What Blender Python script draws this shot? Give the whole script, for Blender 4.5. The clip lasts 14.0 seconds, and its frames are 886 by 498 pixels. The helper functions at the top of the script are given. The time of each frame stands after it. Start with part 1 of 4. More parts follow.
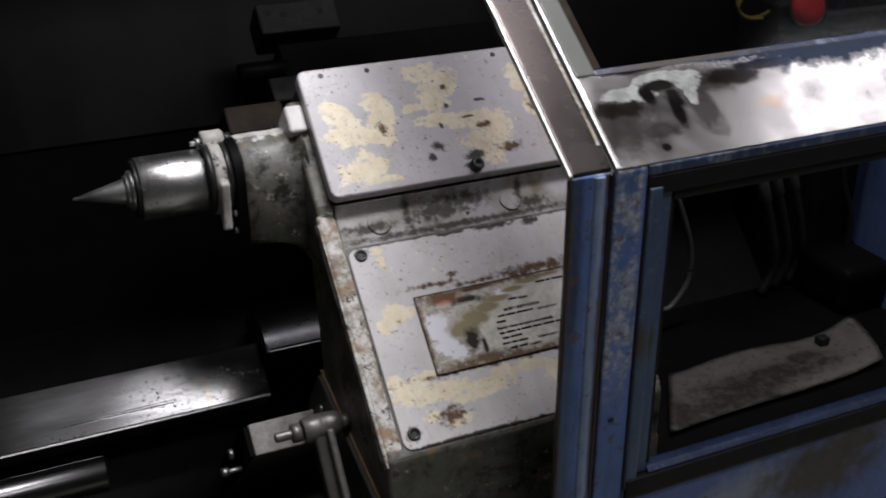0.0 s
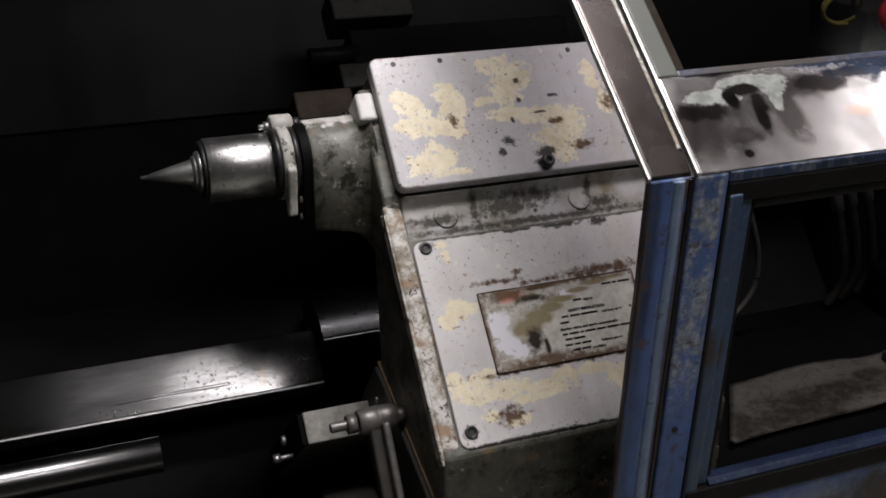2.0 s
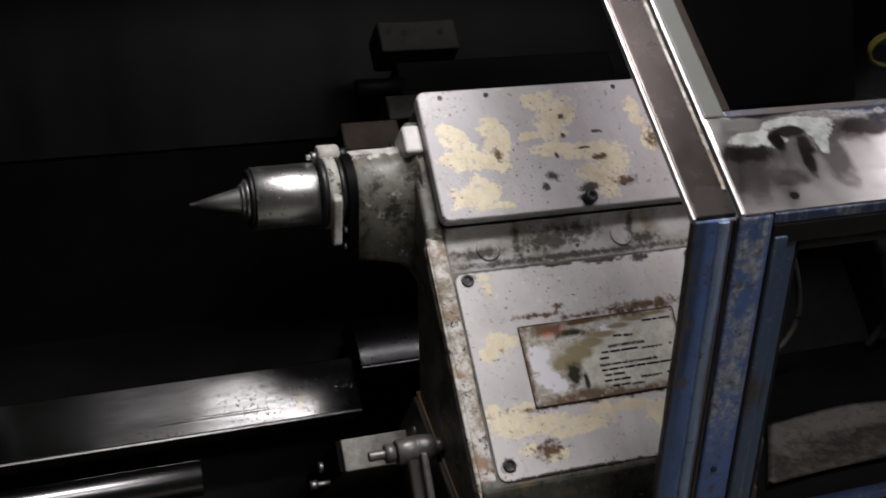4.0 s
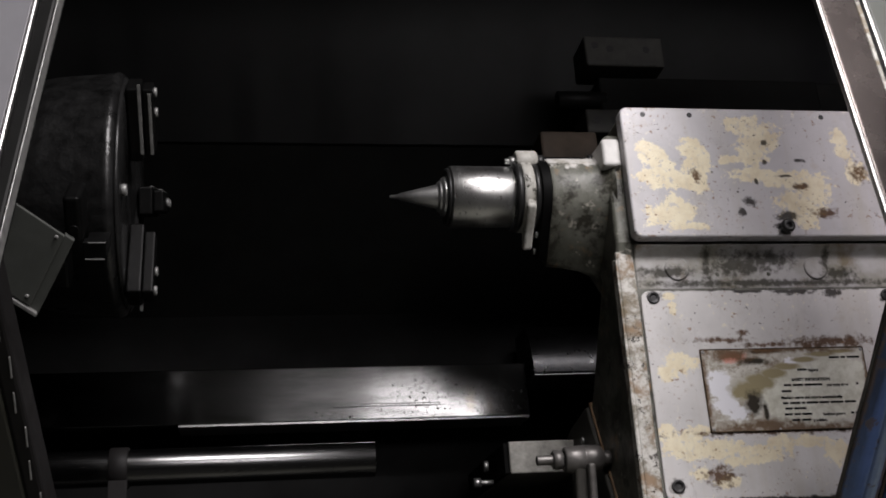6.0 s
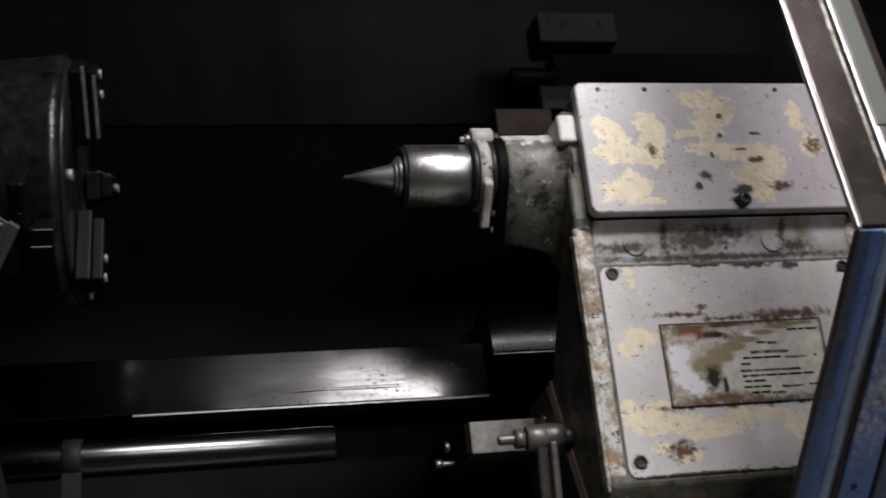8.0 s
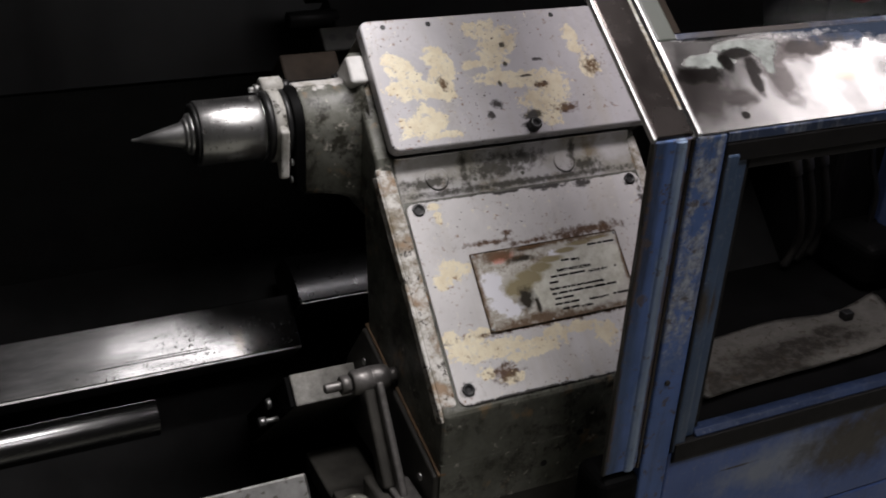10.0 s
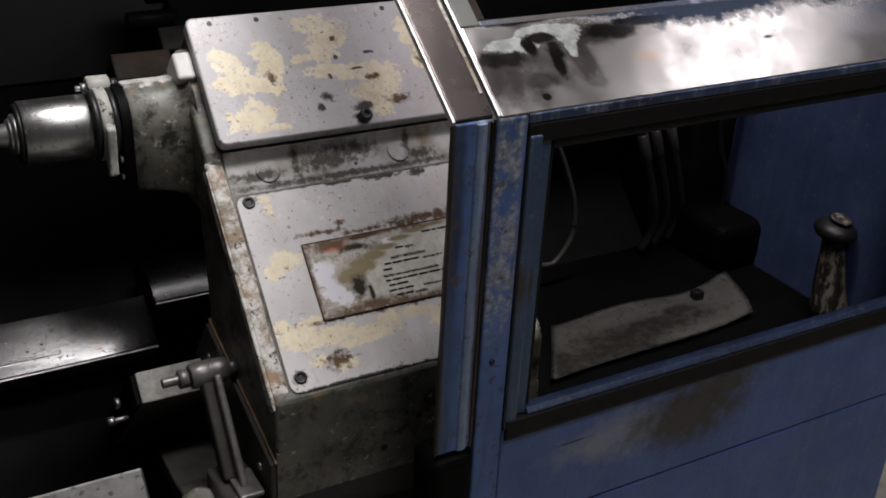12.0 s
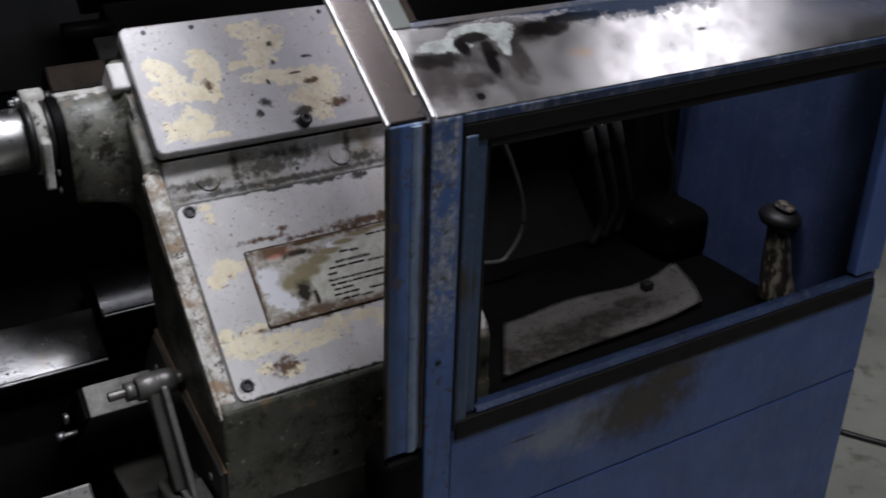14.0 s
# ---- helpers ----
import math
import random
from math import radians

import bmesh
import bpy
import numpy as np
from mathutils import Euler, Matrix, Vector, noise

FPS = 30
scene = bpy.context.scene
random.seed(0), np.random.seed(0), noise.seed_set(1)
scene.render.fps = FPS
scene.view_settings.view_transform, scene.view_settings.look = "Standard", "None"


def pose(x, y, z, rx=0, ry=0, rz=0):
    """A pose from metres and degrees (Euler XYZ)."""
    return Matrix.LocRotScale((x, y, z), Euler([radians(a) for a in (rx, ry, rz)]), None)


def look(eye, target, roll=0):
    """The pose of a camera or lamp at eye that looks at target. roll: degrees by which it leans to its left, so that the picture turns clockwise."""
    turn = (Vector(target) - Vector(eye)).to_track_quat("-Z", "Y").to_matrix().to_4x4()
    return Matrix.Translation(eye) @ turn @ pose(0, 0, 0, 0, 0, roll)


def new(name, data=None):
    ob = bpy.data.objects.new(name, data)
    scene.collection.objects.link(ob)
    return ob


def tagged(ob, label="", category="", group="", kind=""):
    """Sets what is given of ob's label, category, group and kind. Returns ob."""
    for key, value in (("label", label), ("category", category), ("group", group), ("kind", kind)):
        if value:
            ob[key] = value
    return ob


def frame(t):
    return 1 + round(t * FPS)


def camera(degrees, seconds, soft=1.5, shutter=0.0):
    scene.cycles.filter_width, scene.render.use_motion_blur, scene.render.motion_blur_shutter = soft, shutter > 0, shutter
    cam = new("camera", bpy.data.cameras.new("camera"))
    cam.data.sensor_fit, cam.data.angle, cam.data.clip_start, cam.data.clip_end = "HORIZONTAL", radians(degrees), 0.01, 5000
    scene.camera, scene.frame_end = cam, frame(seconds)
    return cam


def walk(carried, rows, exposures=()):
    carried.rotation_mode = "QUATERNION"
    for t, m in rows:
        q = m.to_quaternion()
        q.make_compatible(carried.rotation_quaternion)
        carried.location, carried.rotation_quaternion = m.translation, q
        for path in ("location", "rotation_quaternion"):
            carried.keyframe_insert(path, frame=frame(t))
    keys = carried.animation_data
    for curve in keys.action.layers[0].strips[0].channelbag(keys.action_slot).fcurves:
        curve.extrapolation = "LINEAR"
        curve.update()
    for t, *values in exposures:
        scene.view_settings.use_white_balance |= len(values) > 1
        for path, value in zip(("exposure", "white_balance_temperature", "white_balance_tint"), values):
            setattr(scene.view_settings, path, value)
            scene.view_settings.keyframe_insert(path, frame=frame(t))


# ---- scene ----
cam = camera(44.04, 14.0, soft=1.8, shutter=0.5)
PATH = [
    (0, (-0.3453, -0.9396, 1.7147), (0.2194, 0.2914, 1.0700), 0.03),
    (0.5, (-0.3588, -0.9274, 1.7187), (0.1675, 0.3227, 1.0783), 0.89),
    (1, (-0.3649, -0.9221, 1.7159), (0.1421, 0.3356, 1.0747), 1.52),
    (1.5, (-0.3609, -0.9162, 1.7095), (0.1388, 0.3394, 1.0585), 1.71),
    (2, (-0.3577, -0.9108, 1.7103), (0.1467, 0.3395, 1.0529), 1.69),
    (2.2, (-0.3586, -0.9107, 1.7088), (0.1470, 0.3397, 1.0524), 1.59),
    (4.3, (-0.3754, -0.9158, 1.7228), (0.0638, 0.3803, 1.1087), 2.65),
    (4.5, (-0.3822, -0.9184, 1.7185), (-0.0223, 0.4025, 1.1055), 3.15),
    (5, (-0.3859, -0.9235, 1.7176), (-0.1034, 0.4083, 1.0880), 4.01),
    (5.5, (-0.3959, -0.9282, 1.7181), (-0.1344, 0.4124, 1.0980), 4.07),
    (6, (-0.4032, -0.9325, 1.7162), (-0.1556, 0.4124, 1.0997), 4.09),
    (6.5, (-0.4116, -0.9311, 1.7138), (-0.1739, 0.4084, 1.0818), 4.44),
    (7, (-0.4059, -0.9239, 1.7157), (-0.1734, 0.4155, 1.0818), 4.35),
    (7.2, (-0.4067, -0.9215, 1.7114), (-0.1732, 0.4183, 1.0786), 4.30),
    (9.3, (-0.3987, -0.9095, 1.7029), (0.1150, 0.3264, 1.0256), 4.67),
    (9.5, (-0.4080, -0.9052, 1.6991), (0.1264, 0.3152, 1.0099), 4.77),
    (10, (-0.4482, -0.8950, 1.7039), (0.1562, 0.2934, 1.0166), 3.57),
    (10.5, (-0.4100, -0.9295, 1.7080), (0.2271, 0.2453, 1.0268), 4.62),
    (11, (-0.3714, -0.9563, 1.6995), (0.2994, 0.2008, 1.0205), 4.06),
    (11.5, (-0.3512, -0.9759, 1.6937), (0.3280, 0.1745, 1.0116), 2.79),
    (12, (-0.3511, -0.9791, 1.6997), (0.3325, 0.1739, 1.0264), 3.13),
    (12.5, (-0.3492, -0.9744, 1.6994), (0.3257, 0.1806, 1.0210), 2.93),
    (13, (-0.3487, -0.9725, 1.6991), (0.3233, 0.1829, 1.0184), 2.80),
    (13.5, (-0.3457, -0.9757, 1.7001), (0.3368, 0.1741, 1.0203), 2.68),
    (14, (-0.3262, -0.9910, 1.7056), (0.3955, 0.1373, 1.0301), 1.91),
]
walk(cam, [(t, look(eye, target, roll)) for t, eye, target, roll in PATH],
     [(0, 0, 6250, 10), (0.6, 0, 6500, 10), (13.3, 0, 6500, 10), (14, -0.1, 6000, 9)])

# ---- world and light ----
world = bpy.data.worlds.new("workshop_air")
scene.world = world
world.use_nodes = True
world.node_tree.nodes["Background"].inputs[0].default_value = (0.6, 0.66, 0.8, 1)
world.node_tree.nodes["Background"].inputs[1].default_value = 0.02


def area_lamp(name, at, target, sx, sy, watts, colour):
    d = bpy.data.lights.new(name, "AREA")
    d.shape, d.size, d.size_y, d.energy, d.color = "RECTANGLE", sx, sy, watts, colour
    ob = new(name, d)
    ob.matrix_world = look(at, target)
    return ob


# two rows of fluorescent tubes under the workshop ceiling
area_lamp("tube_light_over", (0.34, -0.05, 3.1), (0.34, -0.05, 0), 1.1, 0.36, 48.5, (1.0, 0.95, 0.96))
area_lamp("tube_light_front", (0.70, -1.12, 3.1), (0.70, -1.08, 0), 1.35, 0.36, 17, (1.0, 0.95, 0.96))
# weak unseen fill, added to lift the left end of the way
area_lamp("fill_light_left", (-0.20, -1.04, 3.1), (-0.20, -1.02, 0), 0.34, 0.34, 0.32, (1.0, 0.95, 0.96))
area_lamp("tube_light_side", (2.2, -0.22, 3.1), (2.2, -0.2, 0), 0.6, 0.4, 3.4, (1.0, 0.95, 0.97))
scene.view_settings.exposure = 0.0

# ---- slanted machine frame: s runs up the 45 degree slope, w stands out from it ----
Q = math.sqrt(0.5)


def S(x, s, w):
    return Vector((x, Q * (s - w), Q * (s + w)))


# ---- materials ----
class Nodes:
    """A short way to write node materials on object coordinates, in metres."""

    def __init__(self, name):
        self.m = bpy.data.materials.new(name)
        self.m.use_nodes = True
        self.t = self.m.node_tree
        self.b = self.t.nodes["Principled BSDF"]
        self.p = self.t.nodes.new("ShaderNodeTexCoord").outputs["Object"]

    def n(self, kind, ins=(), **props):
        k = self.t.nodes.new(kind)
        for a, v in props.items():
            if a == "operation":
                k.operation = v
            elif a == "data_type":
                k.data_type = v
            elif a == "blend_type":
                k.blend_type = v
        for i, v in (ins.items() if isinstance(ins, dict) else enumerate(ins)):
            if v is None:
                continue
            if isinstance(v, bpy.types.NodeSocket):
                self.t.links.new(v, k.inputs[i])
            else:
                k.inputs[i].default_value = v
        return k

    def math(self, op, a, b=0.0, c=0.0):
        return self.n("ShaderNodeMath", (a, b, c), operation=op).outputs[0]

    def noise(self, scale, detail=4.0, rough=0.6, vec=None, stretch=None):
        v = vec or self.p
        if stretch:
            v = self.n("ShaderNodeVectorMath", (v, stretch), operation="MULTIPLY").outputs[0]
        return self.n("ShaderNodeTexNoise", {"Vector": v, "Scale": scale, "Detail": detail, "Roughness": rough}).outputs[0]

    def ramp(self, v, lo, hi, a=0.0, b=1.0):
        k = self.n("ShaderNodeMapRange", {0: v, 1: lo, 2: hi, 3: a, 4: b})
        return k.outputs[0]

    def mix(self, f, a, b):
        k = self.n("ShaderNodeMix", data_type="RGBA")
        for i, v in ((0, f), (6, a), (7, b)):
            if isinstance(v, bpy.types.NodeSocket):
                self.t.links.new(v, k.inputs[i])
            else:
                k.inputs[i].default_value = v if i == 0 else (*v, 1)
        return k.outputs[2]

    def plane(self, along):
        """Coordinates (x, distance along a direction) on a flat face."""
        d = self.n("ShaderNodeVectorMath", (self.p, along), operation="DOT_PRODUCT").outputs["Value"]
        x = self.n("ShaderNodeSeparateXYZ", (self.p,)).outputs[0]
        return self.n("ShaderNodeCombineXYZ", (x, d, 0.0)).outputs[0]

    def patches(self, plane, spots, amp=0.5, scale=60.0, soft=0.12, detail=5.0):
        """Worn or stained patches with ragged edges: spots of centre and half sizes."""
        best = None
        for cx, cy, rx, ry in spots:
            d = self.n("ShaderNodeVectorMath", (plane, (cx, cy, 0)), operation="SUBTRACT").outputs[0]
            d = self.n("ShaderNodeVectorMath", (d, (1 / rx, 1 / ry, 0)), operation="MULTIPLY").outputs[0]
            d = self.n("ShaderNodeVectorMath", (d,), operation="LENGTH").outputs["Value"]
            best = d if best is None else self.math("MINIMUM", best, d)
        rag = self.math("MULTIPLY", self.math("SUBTRACT", self.noise(scale, detail, 0.7), 0.5), amp * 4)
        return self.ramp(self.math("ADD", best, rag), 1 + soft, 1 - soft)

    def finish(self, col, rough, metal=0.0, bump=None, dist=0.0005, strength=0.5, spec=0.5):
        for key, v in (("Base Color", col), ("Roughness", rough), ("Metallic", metal), ("Specular IOR Level", spec)):
            if isinstance(v, bpy.types.NodeSocket):
                self.t.links.new(v, self.b.inputs[key])
            else:
                self.b.inputs[key].default_value = (*v, 1) if key == "Base Color" else v
        if bump is not None:
            k = self.n("ShaderNodeBump", {"Strength": strength, "Distance": dist, "Height": bump})
            self.t.links.new(k.outputs[0], self.b.inputs["Normal"])
        return self.m


SLOPE = (0.0, Q, Q)


def tailstock_paint(name, cream, dark, rust, base=(0.60, 0.58, 0.60), gloss=0.4, dull=0.0):
    k = Nodes(name)
    pl = k.plane(SLOPE)
    c = k.mix(k.ramp(k.noise(14, 4), 0.35, 0.7), base, tuple(v * 0.84 for v in base))
    streak = k.ramp(k.noise(30, 4, 0.6, stretch=(1, 0.12, 0.12)), 0.52, 0.75)
    c = k.mix(k.math("MULTIPLY", streak, 0.34), c, (0.42, 0.375, 0.28))
    c = k.mix(k.math("MULTIPLY", k.patches(pl, [(a, b, p * 1.2, q * 1.2) for a, b, p, q in cream], 0.9, 70, 0.07, 12.0), k.ramp(k.noise(120, 6, 0.7), 0.37, 0.43, 0.25, 1.0)), c, k.mix(k.ramp(k.noise(45, 5, 0.7), 0.4, 0.65), (0.78, 0.715, 0.54), (0.67, 0.585, 0.42)))
    fleck = k.math("MULTIPLY", k.ramp(k.noise(120, 4, 0.7), 0.62, 0.645), k.ramp(k.noise(16, 2), 0.48, 0.58))
    c = k.mix(k.math("MULTIPLY", fleck, 0.8), c, (0.74, 0.70, 0.58))
    rs = k.patches(pl, [(a, b, p * 1.3, q * 1.3) for a, b, p, q in rust], 1.4, 120, 0.5, 8.0)
    c = k.mix(k.math("MULTIPLY", rs, 0.92), c, k.mix(k.noise(120, 2), (0.03, 0.02, 0.012), (0.16, 0.075, 0.03)))
    stain = k.ramp(k.noise(24, 5, 0.65), 0.62, 0.78)
    c = k.mix(k.math("MULTIPLY", stain, 0.36), c, (0.36, 0.25, 0.14))
    wash = k.math("MULTIPLY", k.ramp(k.noise(55, 6, 0.75, stretch=(1, 0.3, 0.3)), 0.55, 0.7), k.ramp(k.noise(9, 3), 0.42, 0.6))
    c = k.mix(k.math("MULTIPLY", wash, 0.45), c, (0.30, 0.285, 0.27))
    dots = k.math("MULTIPLY", k.ramp(k.noise(170, 4, 0.65), 0.60, 0.64), k.ramp(k.noise(26, 3), 0.46, 0.58))
    c = k.mix(k.math("MULTIPLY", dots, 0.75), c, (0.20, 0.10, 0.04))
    ch = k.math("MULTIPLY", k.patches(pl, [(a, b, p * 0.85, q * 0.85) for a, b, p, q in dark], 0.9, 130, 0.3, 8.0), 0.9)
    specks = k.ramp(k.noise(210, 3, 0.6), 0.67, 0.70)
    gate = k.ramp(k.noise(20, 2), 0.42, 0.55)
    ch = k.math("MAXIMUM", ch, k.math("MULTIPLY", specks, gate))
    c = k.mix(ch, c, (0.022, 0.019, 0.016))
    flaw = k.math("MINIMUM", k.math("ADD", ch, rs), 1.0)
    r = k.math("ADD", k.ramp(k.noise(35, 4), 0.3, 0.7, 0.30 + dull, 0.46 + dull), k.math("MULTIPLY", flaw, 0.3))
    sp = k.math("MULTIPLY", k.math("SUBTRACT", 1.0, k.math("MULTIPLY", flaw, 0.9)), gloss)
    h = k.math("SUBTRACT", k.math("MULTIPLY", k.noise(220, 3), 0.3), k.math("ADD", ch, rs))
    return k.finish(c, r, 0.0, h, 0.0004, 0.5, sp)


COVER_CREAM = [(.054, 1.109, .011, .007), (.063, 1.096, .015, .012), (.079, 1.085, .010, .012), (.073, 1.069, .024, .012), (.115, 1.108, .014, .012),
               (.121, 1.088, .013, .021), (.112, 1.065, .016, .013), (.090, 1.065, .021, .010), (.061, 1.061, .010, .009), (.084, 1.025, .018, .018),
               (.065, 1.020, .018, .013), (.107, 1.006, .014, .004), (.190, 1.137, .021, .011), (.206, 1.126, .018, .017), (.193, 1.104, .016, .020),
               (.219, 1.117, .008, .008), (.163, 1.093, .012, .006), (.192, 1.073, .030, .008), (.235, 1.065, .030, .009), (.259, 1.054, .023, .017),
               (.241, 1.033, .024, .016), (.247, 1.013, .011, .010), (.310, 1.117, .009, .016), (.325, 1.075, .010, .014)]
COVER_DARK = [(.178, 1.037, .010, .007), (.167, 1.024, .006, .005), (.221, 1.018, .016, .007), (.214, 1.006, .012, .005), (.251, 1.092, .008, .003),
              (.209, 1.116, .005, .004), (.206, 1.089, .004, .004), (.229, 1.071, .011, .002), (.191, 1.064, .003, .005)]
COVER_RUST = [(.328, 1.076, .007, .008), (.115, 1.070, .004, .005), (.273, 1.022, .011, .004), (.248, 1.057, .006, .003)]
PANEL_CREAM = [(.073, .847, .016, .011), (.056, .835, .012, .008), (.046, .762, .009, .011), (.075, .763, .017, .008), (.071, .746, .024, .009),
               (.105, .746, .027, .010), (.139, .739, .020, .009), (.165, .741, .017, .009), (.123, .733, .017, .005), (.179, .752, .014, .007),
               (.245, .740, .012, .013), (.048, .750, .007, .005), (.078, .721, .009, .006), (.109, .709, .013, .006), (.069, .926, .008, .004),
               (.071, .912, .004, .007), (.215, .752, .020, .006), (.305, .745, .022, .010)]
PANEL_RUST = [(.260, .869, .033, .004), (.235, .864, .015, .004), (.287, .868, .012, .005), (.183, .866, .020, .002), (.101, .717, .012, .007),
              (.154, .881, .004, .003), (.126, .872, .021, .002), (.182, .764, .078, .002), (.330, .745, .014, .010)]
PANEL_DARK = [(.2, .934, .17, .002), (.17, .932, .025, .003), (.225, .931, .03, .005), (.275, .929, .014, .006), (.12, .690, .11, .0025), (.3, .690, .07, .003),
              (.051, .926, .009, .007), (.05, .707, .009, .008), (.355, .86, .005, .06), (.350, .715, .010, .012), (.345, .922, .010, .006)]
STEP_DARK = [(.165, .965, .035, .012), (.07, .957, .03, .006), (.122, .968, .005, .02), (.275, .968, .005, .02), (.29, .955, .02, .006), (.2, .972, .03, .008), (.2, .943, .17, .004)]

M_COVER = tailstock_paint("worn_grey_cover_paint", COVER_CREAM, COVER_DARK, COVER_RUST, (0.53, 0.515, 0.53), 0.26, -0.07)
M_PANEL = tailstock_paint("worn_grey_panel_paint", PANEL_CREAM, PANEL_DARK, PANEL_RUST, (0.62, 0.605, 0.60), 0.2, 0.12)


def cast_paint(name, pale=()):
    k = Nodes(name)
    pl = k.plane(SLOPE)
    c = k.mix(k.ramp(k.noise(18, 5, 0.65), 0.35, 0.65), (0.15, 0.15, 0.128), (0.062, 0.064, 0.048))
    c = k.mix(k.ramp(k.noise(32, 6, 0.75), 0.50, 0.60), c, (0.026, 0.024, 0.017))
    c = k.mix(k.ramp(k.noise(75, 4, 0.7), 0.62, 0.68), c, (0.34, 0.325, 0.28))
    c = k.mix(k.math("MULTIPLY", k.ramp(k.noise(33, 3), 0.6, 0.75), 0.6), c, (0.30, 0.18, 0.08))
    if pale:
        c = k.mix(k.math("MULTIPLY", k.patches(pl, pale, 0.7, 60, 0.15, 8.0), 0.9), c, k.mix(k.ramp(k.noise(60, 5, 0.7), 0.45, 0.65), (0.60, 0.585, 0.56), (0.30, 0.28, 0.23)))
    h = k.noise(60, 6, 0.7)
    return k.finish(c, k.ramp(k.noise(30, 4), 0.3, 0.7, 0.28, 0.6), 0.0, h, 0.002, 0.7, 0.45)


def step_paint():
    k = Nodes("stained_step_paint")
    pl = k.plane(SLOPE)
    c = k.mix(k.ramp(k.noise(20, 4), 0.35, 0.65), (0.46, 0.45, 0.45), (0.27, 0.26, 0.22))
    c = k.mix(k.math("MULTIPLY", k.ramp(k.noise(28, 5), 0.55, 0.7), 0.7), c, (0.16, 0.12, 0.06))
    ch = k.math("MULTIPLY", k.patches(pl, STEP_DARK, 1.1, 110, 0.5, 7.0), 0.85)
    c = k.mix(ch, c, (0.03, 0.028, 0.02))
    return k.finish(c, 0.6, 0.0, k.math("SUBTRACT", k.noise(120, 4), k.math("MULTIPLY", ch, 0.5)), 0.0005, 0.4, 0.1)


def edge_paint():
    k = Nodes("chipped_edge_paint")
    c = k.mix(k.ramp(k.noise(50, 7, 0.75), 0.45, 0.58), (0.58, 0.565, 0.53), (0.25, 0.23, 0.19))
    c = k.mix(k.ramp(k.noise(28, 5, 0.7), 0.5, 0.62), c, (0.20, 0.165, 0.115))
    c = k.mix(k.ramp(k.noise(60, 7, 0.78), 0.57, 0.6), c, (0.05, 0.045, 0.04))
    c = k.mix(k.math("MULTIPLY", k.ramp(k.noise(25, 3), 0.56, 0.7), 0.5), c, (0.35, 0.2, 0.1))
    return k.finish(c, 0.6, 0.0, k.noise(70, 6, 0.7), 0.0015, 0.7, 0.15)


def steel(name, col, rough, lo=0.0, stretch=(1, 1, 1), pits=0.7, scale=60):
    k = Nodes(name)
    n = k.noise(scale, 5, 0.65, stretch=stretch)
    c = k.mix(k.ramp(n, 0.3, 0.75), col, tuple(v * 0.62 for v in col))
    p = k.ramp(k.noise(150, 3, 0.6), pits, pits + 0.03)
    c = k.mix(p, c, (0.04, 0.035, 0.03))
    m = k.math("SUBTRACT", 1.0, k.math("MULTIPLY", p, 0.8))
    r = k.ramp(n, 0.3, 0.7, rough, rough + 0.14)
    return k.finish(c, r, m, k.math("SUBTRACT", k.math("MULTIPLY", n, 0.25), p), 0.0002, 0.35)


def blue_paint(name, worn, dark, along, amount=0.6, a=(0.08, 0.13, 0.32), b=(0.048, 0.08, 0.215)):
    k = Nodes(name)
    pl = k.plane(along)
    c = k.mix(k.ramp(k.noise(9, 4), 0.3, 0.7), a, b)
    c = k.mix(k.math("MULTIPLY", k.ramp(k.noise(40, 5, 0.7), 0.56, 0.66), amount), c, (0.19, 0.21, 0.27))
    run = k.ramp(k.noise(70, 5, 0.7, stretch=(1, 1, 0.07)), 0.52, 0.68)
    c = k.mix(k.math("MULTIPLY", run, amount * 0.7), c, (0.27, 0.30, 0.35))
    drip = k.ramp(k.noise(95, 5, 0.75, stretch=(1, 1, 0.12)), 0.58, 0.66)
    c = k.mix(k.math("MULTIPLY", drip, amount * 0.75), c, (0.05, 0.038, 0.03))
    fine = k.ramp(k.noise(160, 4, 0.7), 0.60, 0.66)
    c = k.mix(k.math("MULTIPLY", fine, 0.25 + 0.3 * amount), c, (0.24, 0.25, 0.28))
    if worn:
        c = k.mix(k.math("MULTIPLY", k.patches(pl, worn, 0.7, 22, 0.6), 0.8), c, (0.27, 0.30, 0.345))
    ch = k.ramp(k.noise(60, 5, 0.75), 0.60, 0.63)
    if dark:
        ch = k.math("MAXIMUM", k.math("MULTIPLY", ch, amount), k.patches(pl, dark, 0.45, 40, 0.45))
    else:
        ch = k.math("MULTIPLY", ch, amount)
    c = k.mix(ch, c, (0.045, 0.038, 0.035))
    return k.finish(c, k.ramp(k.noise(25, 4), 0.3, 0.7, 0.3, 0.55), 0.0, k.math("SUBTRACT", k.noise(90, 4), ch), 0.0006, 0.5)


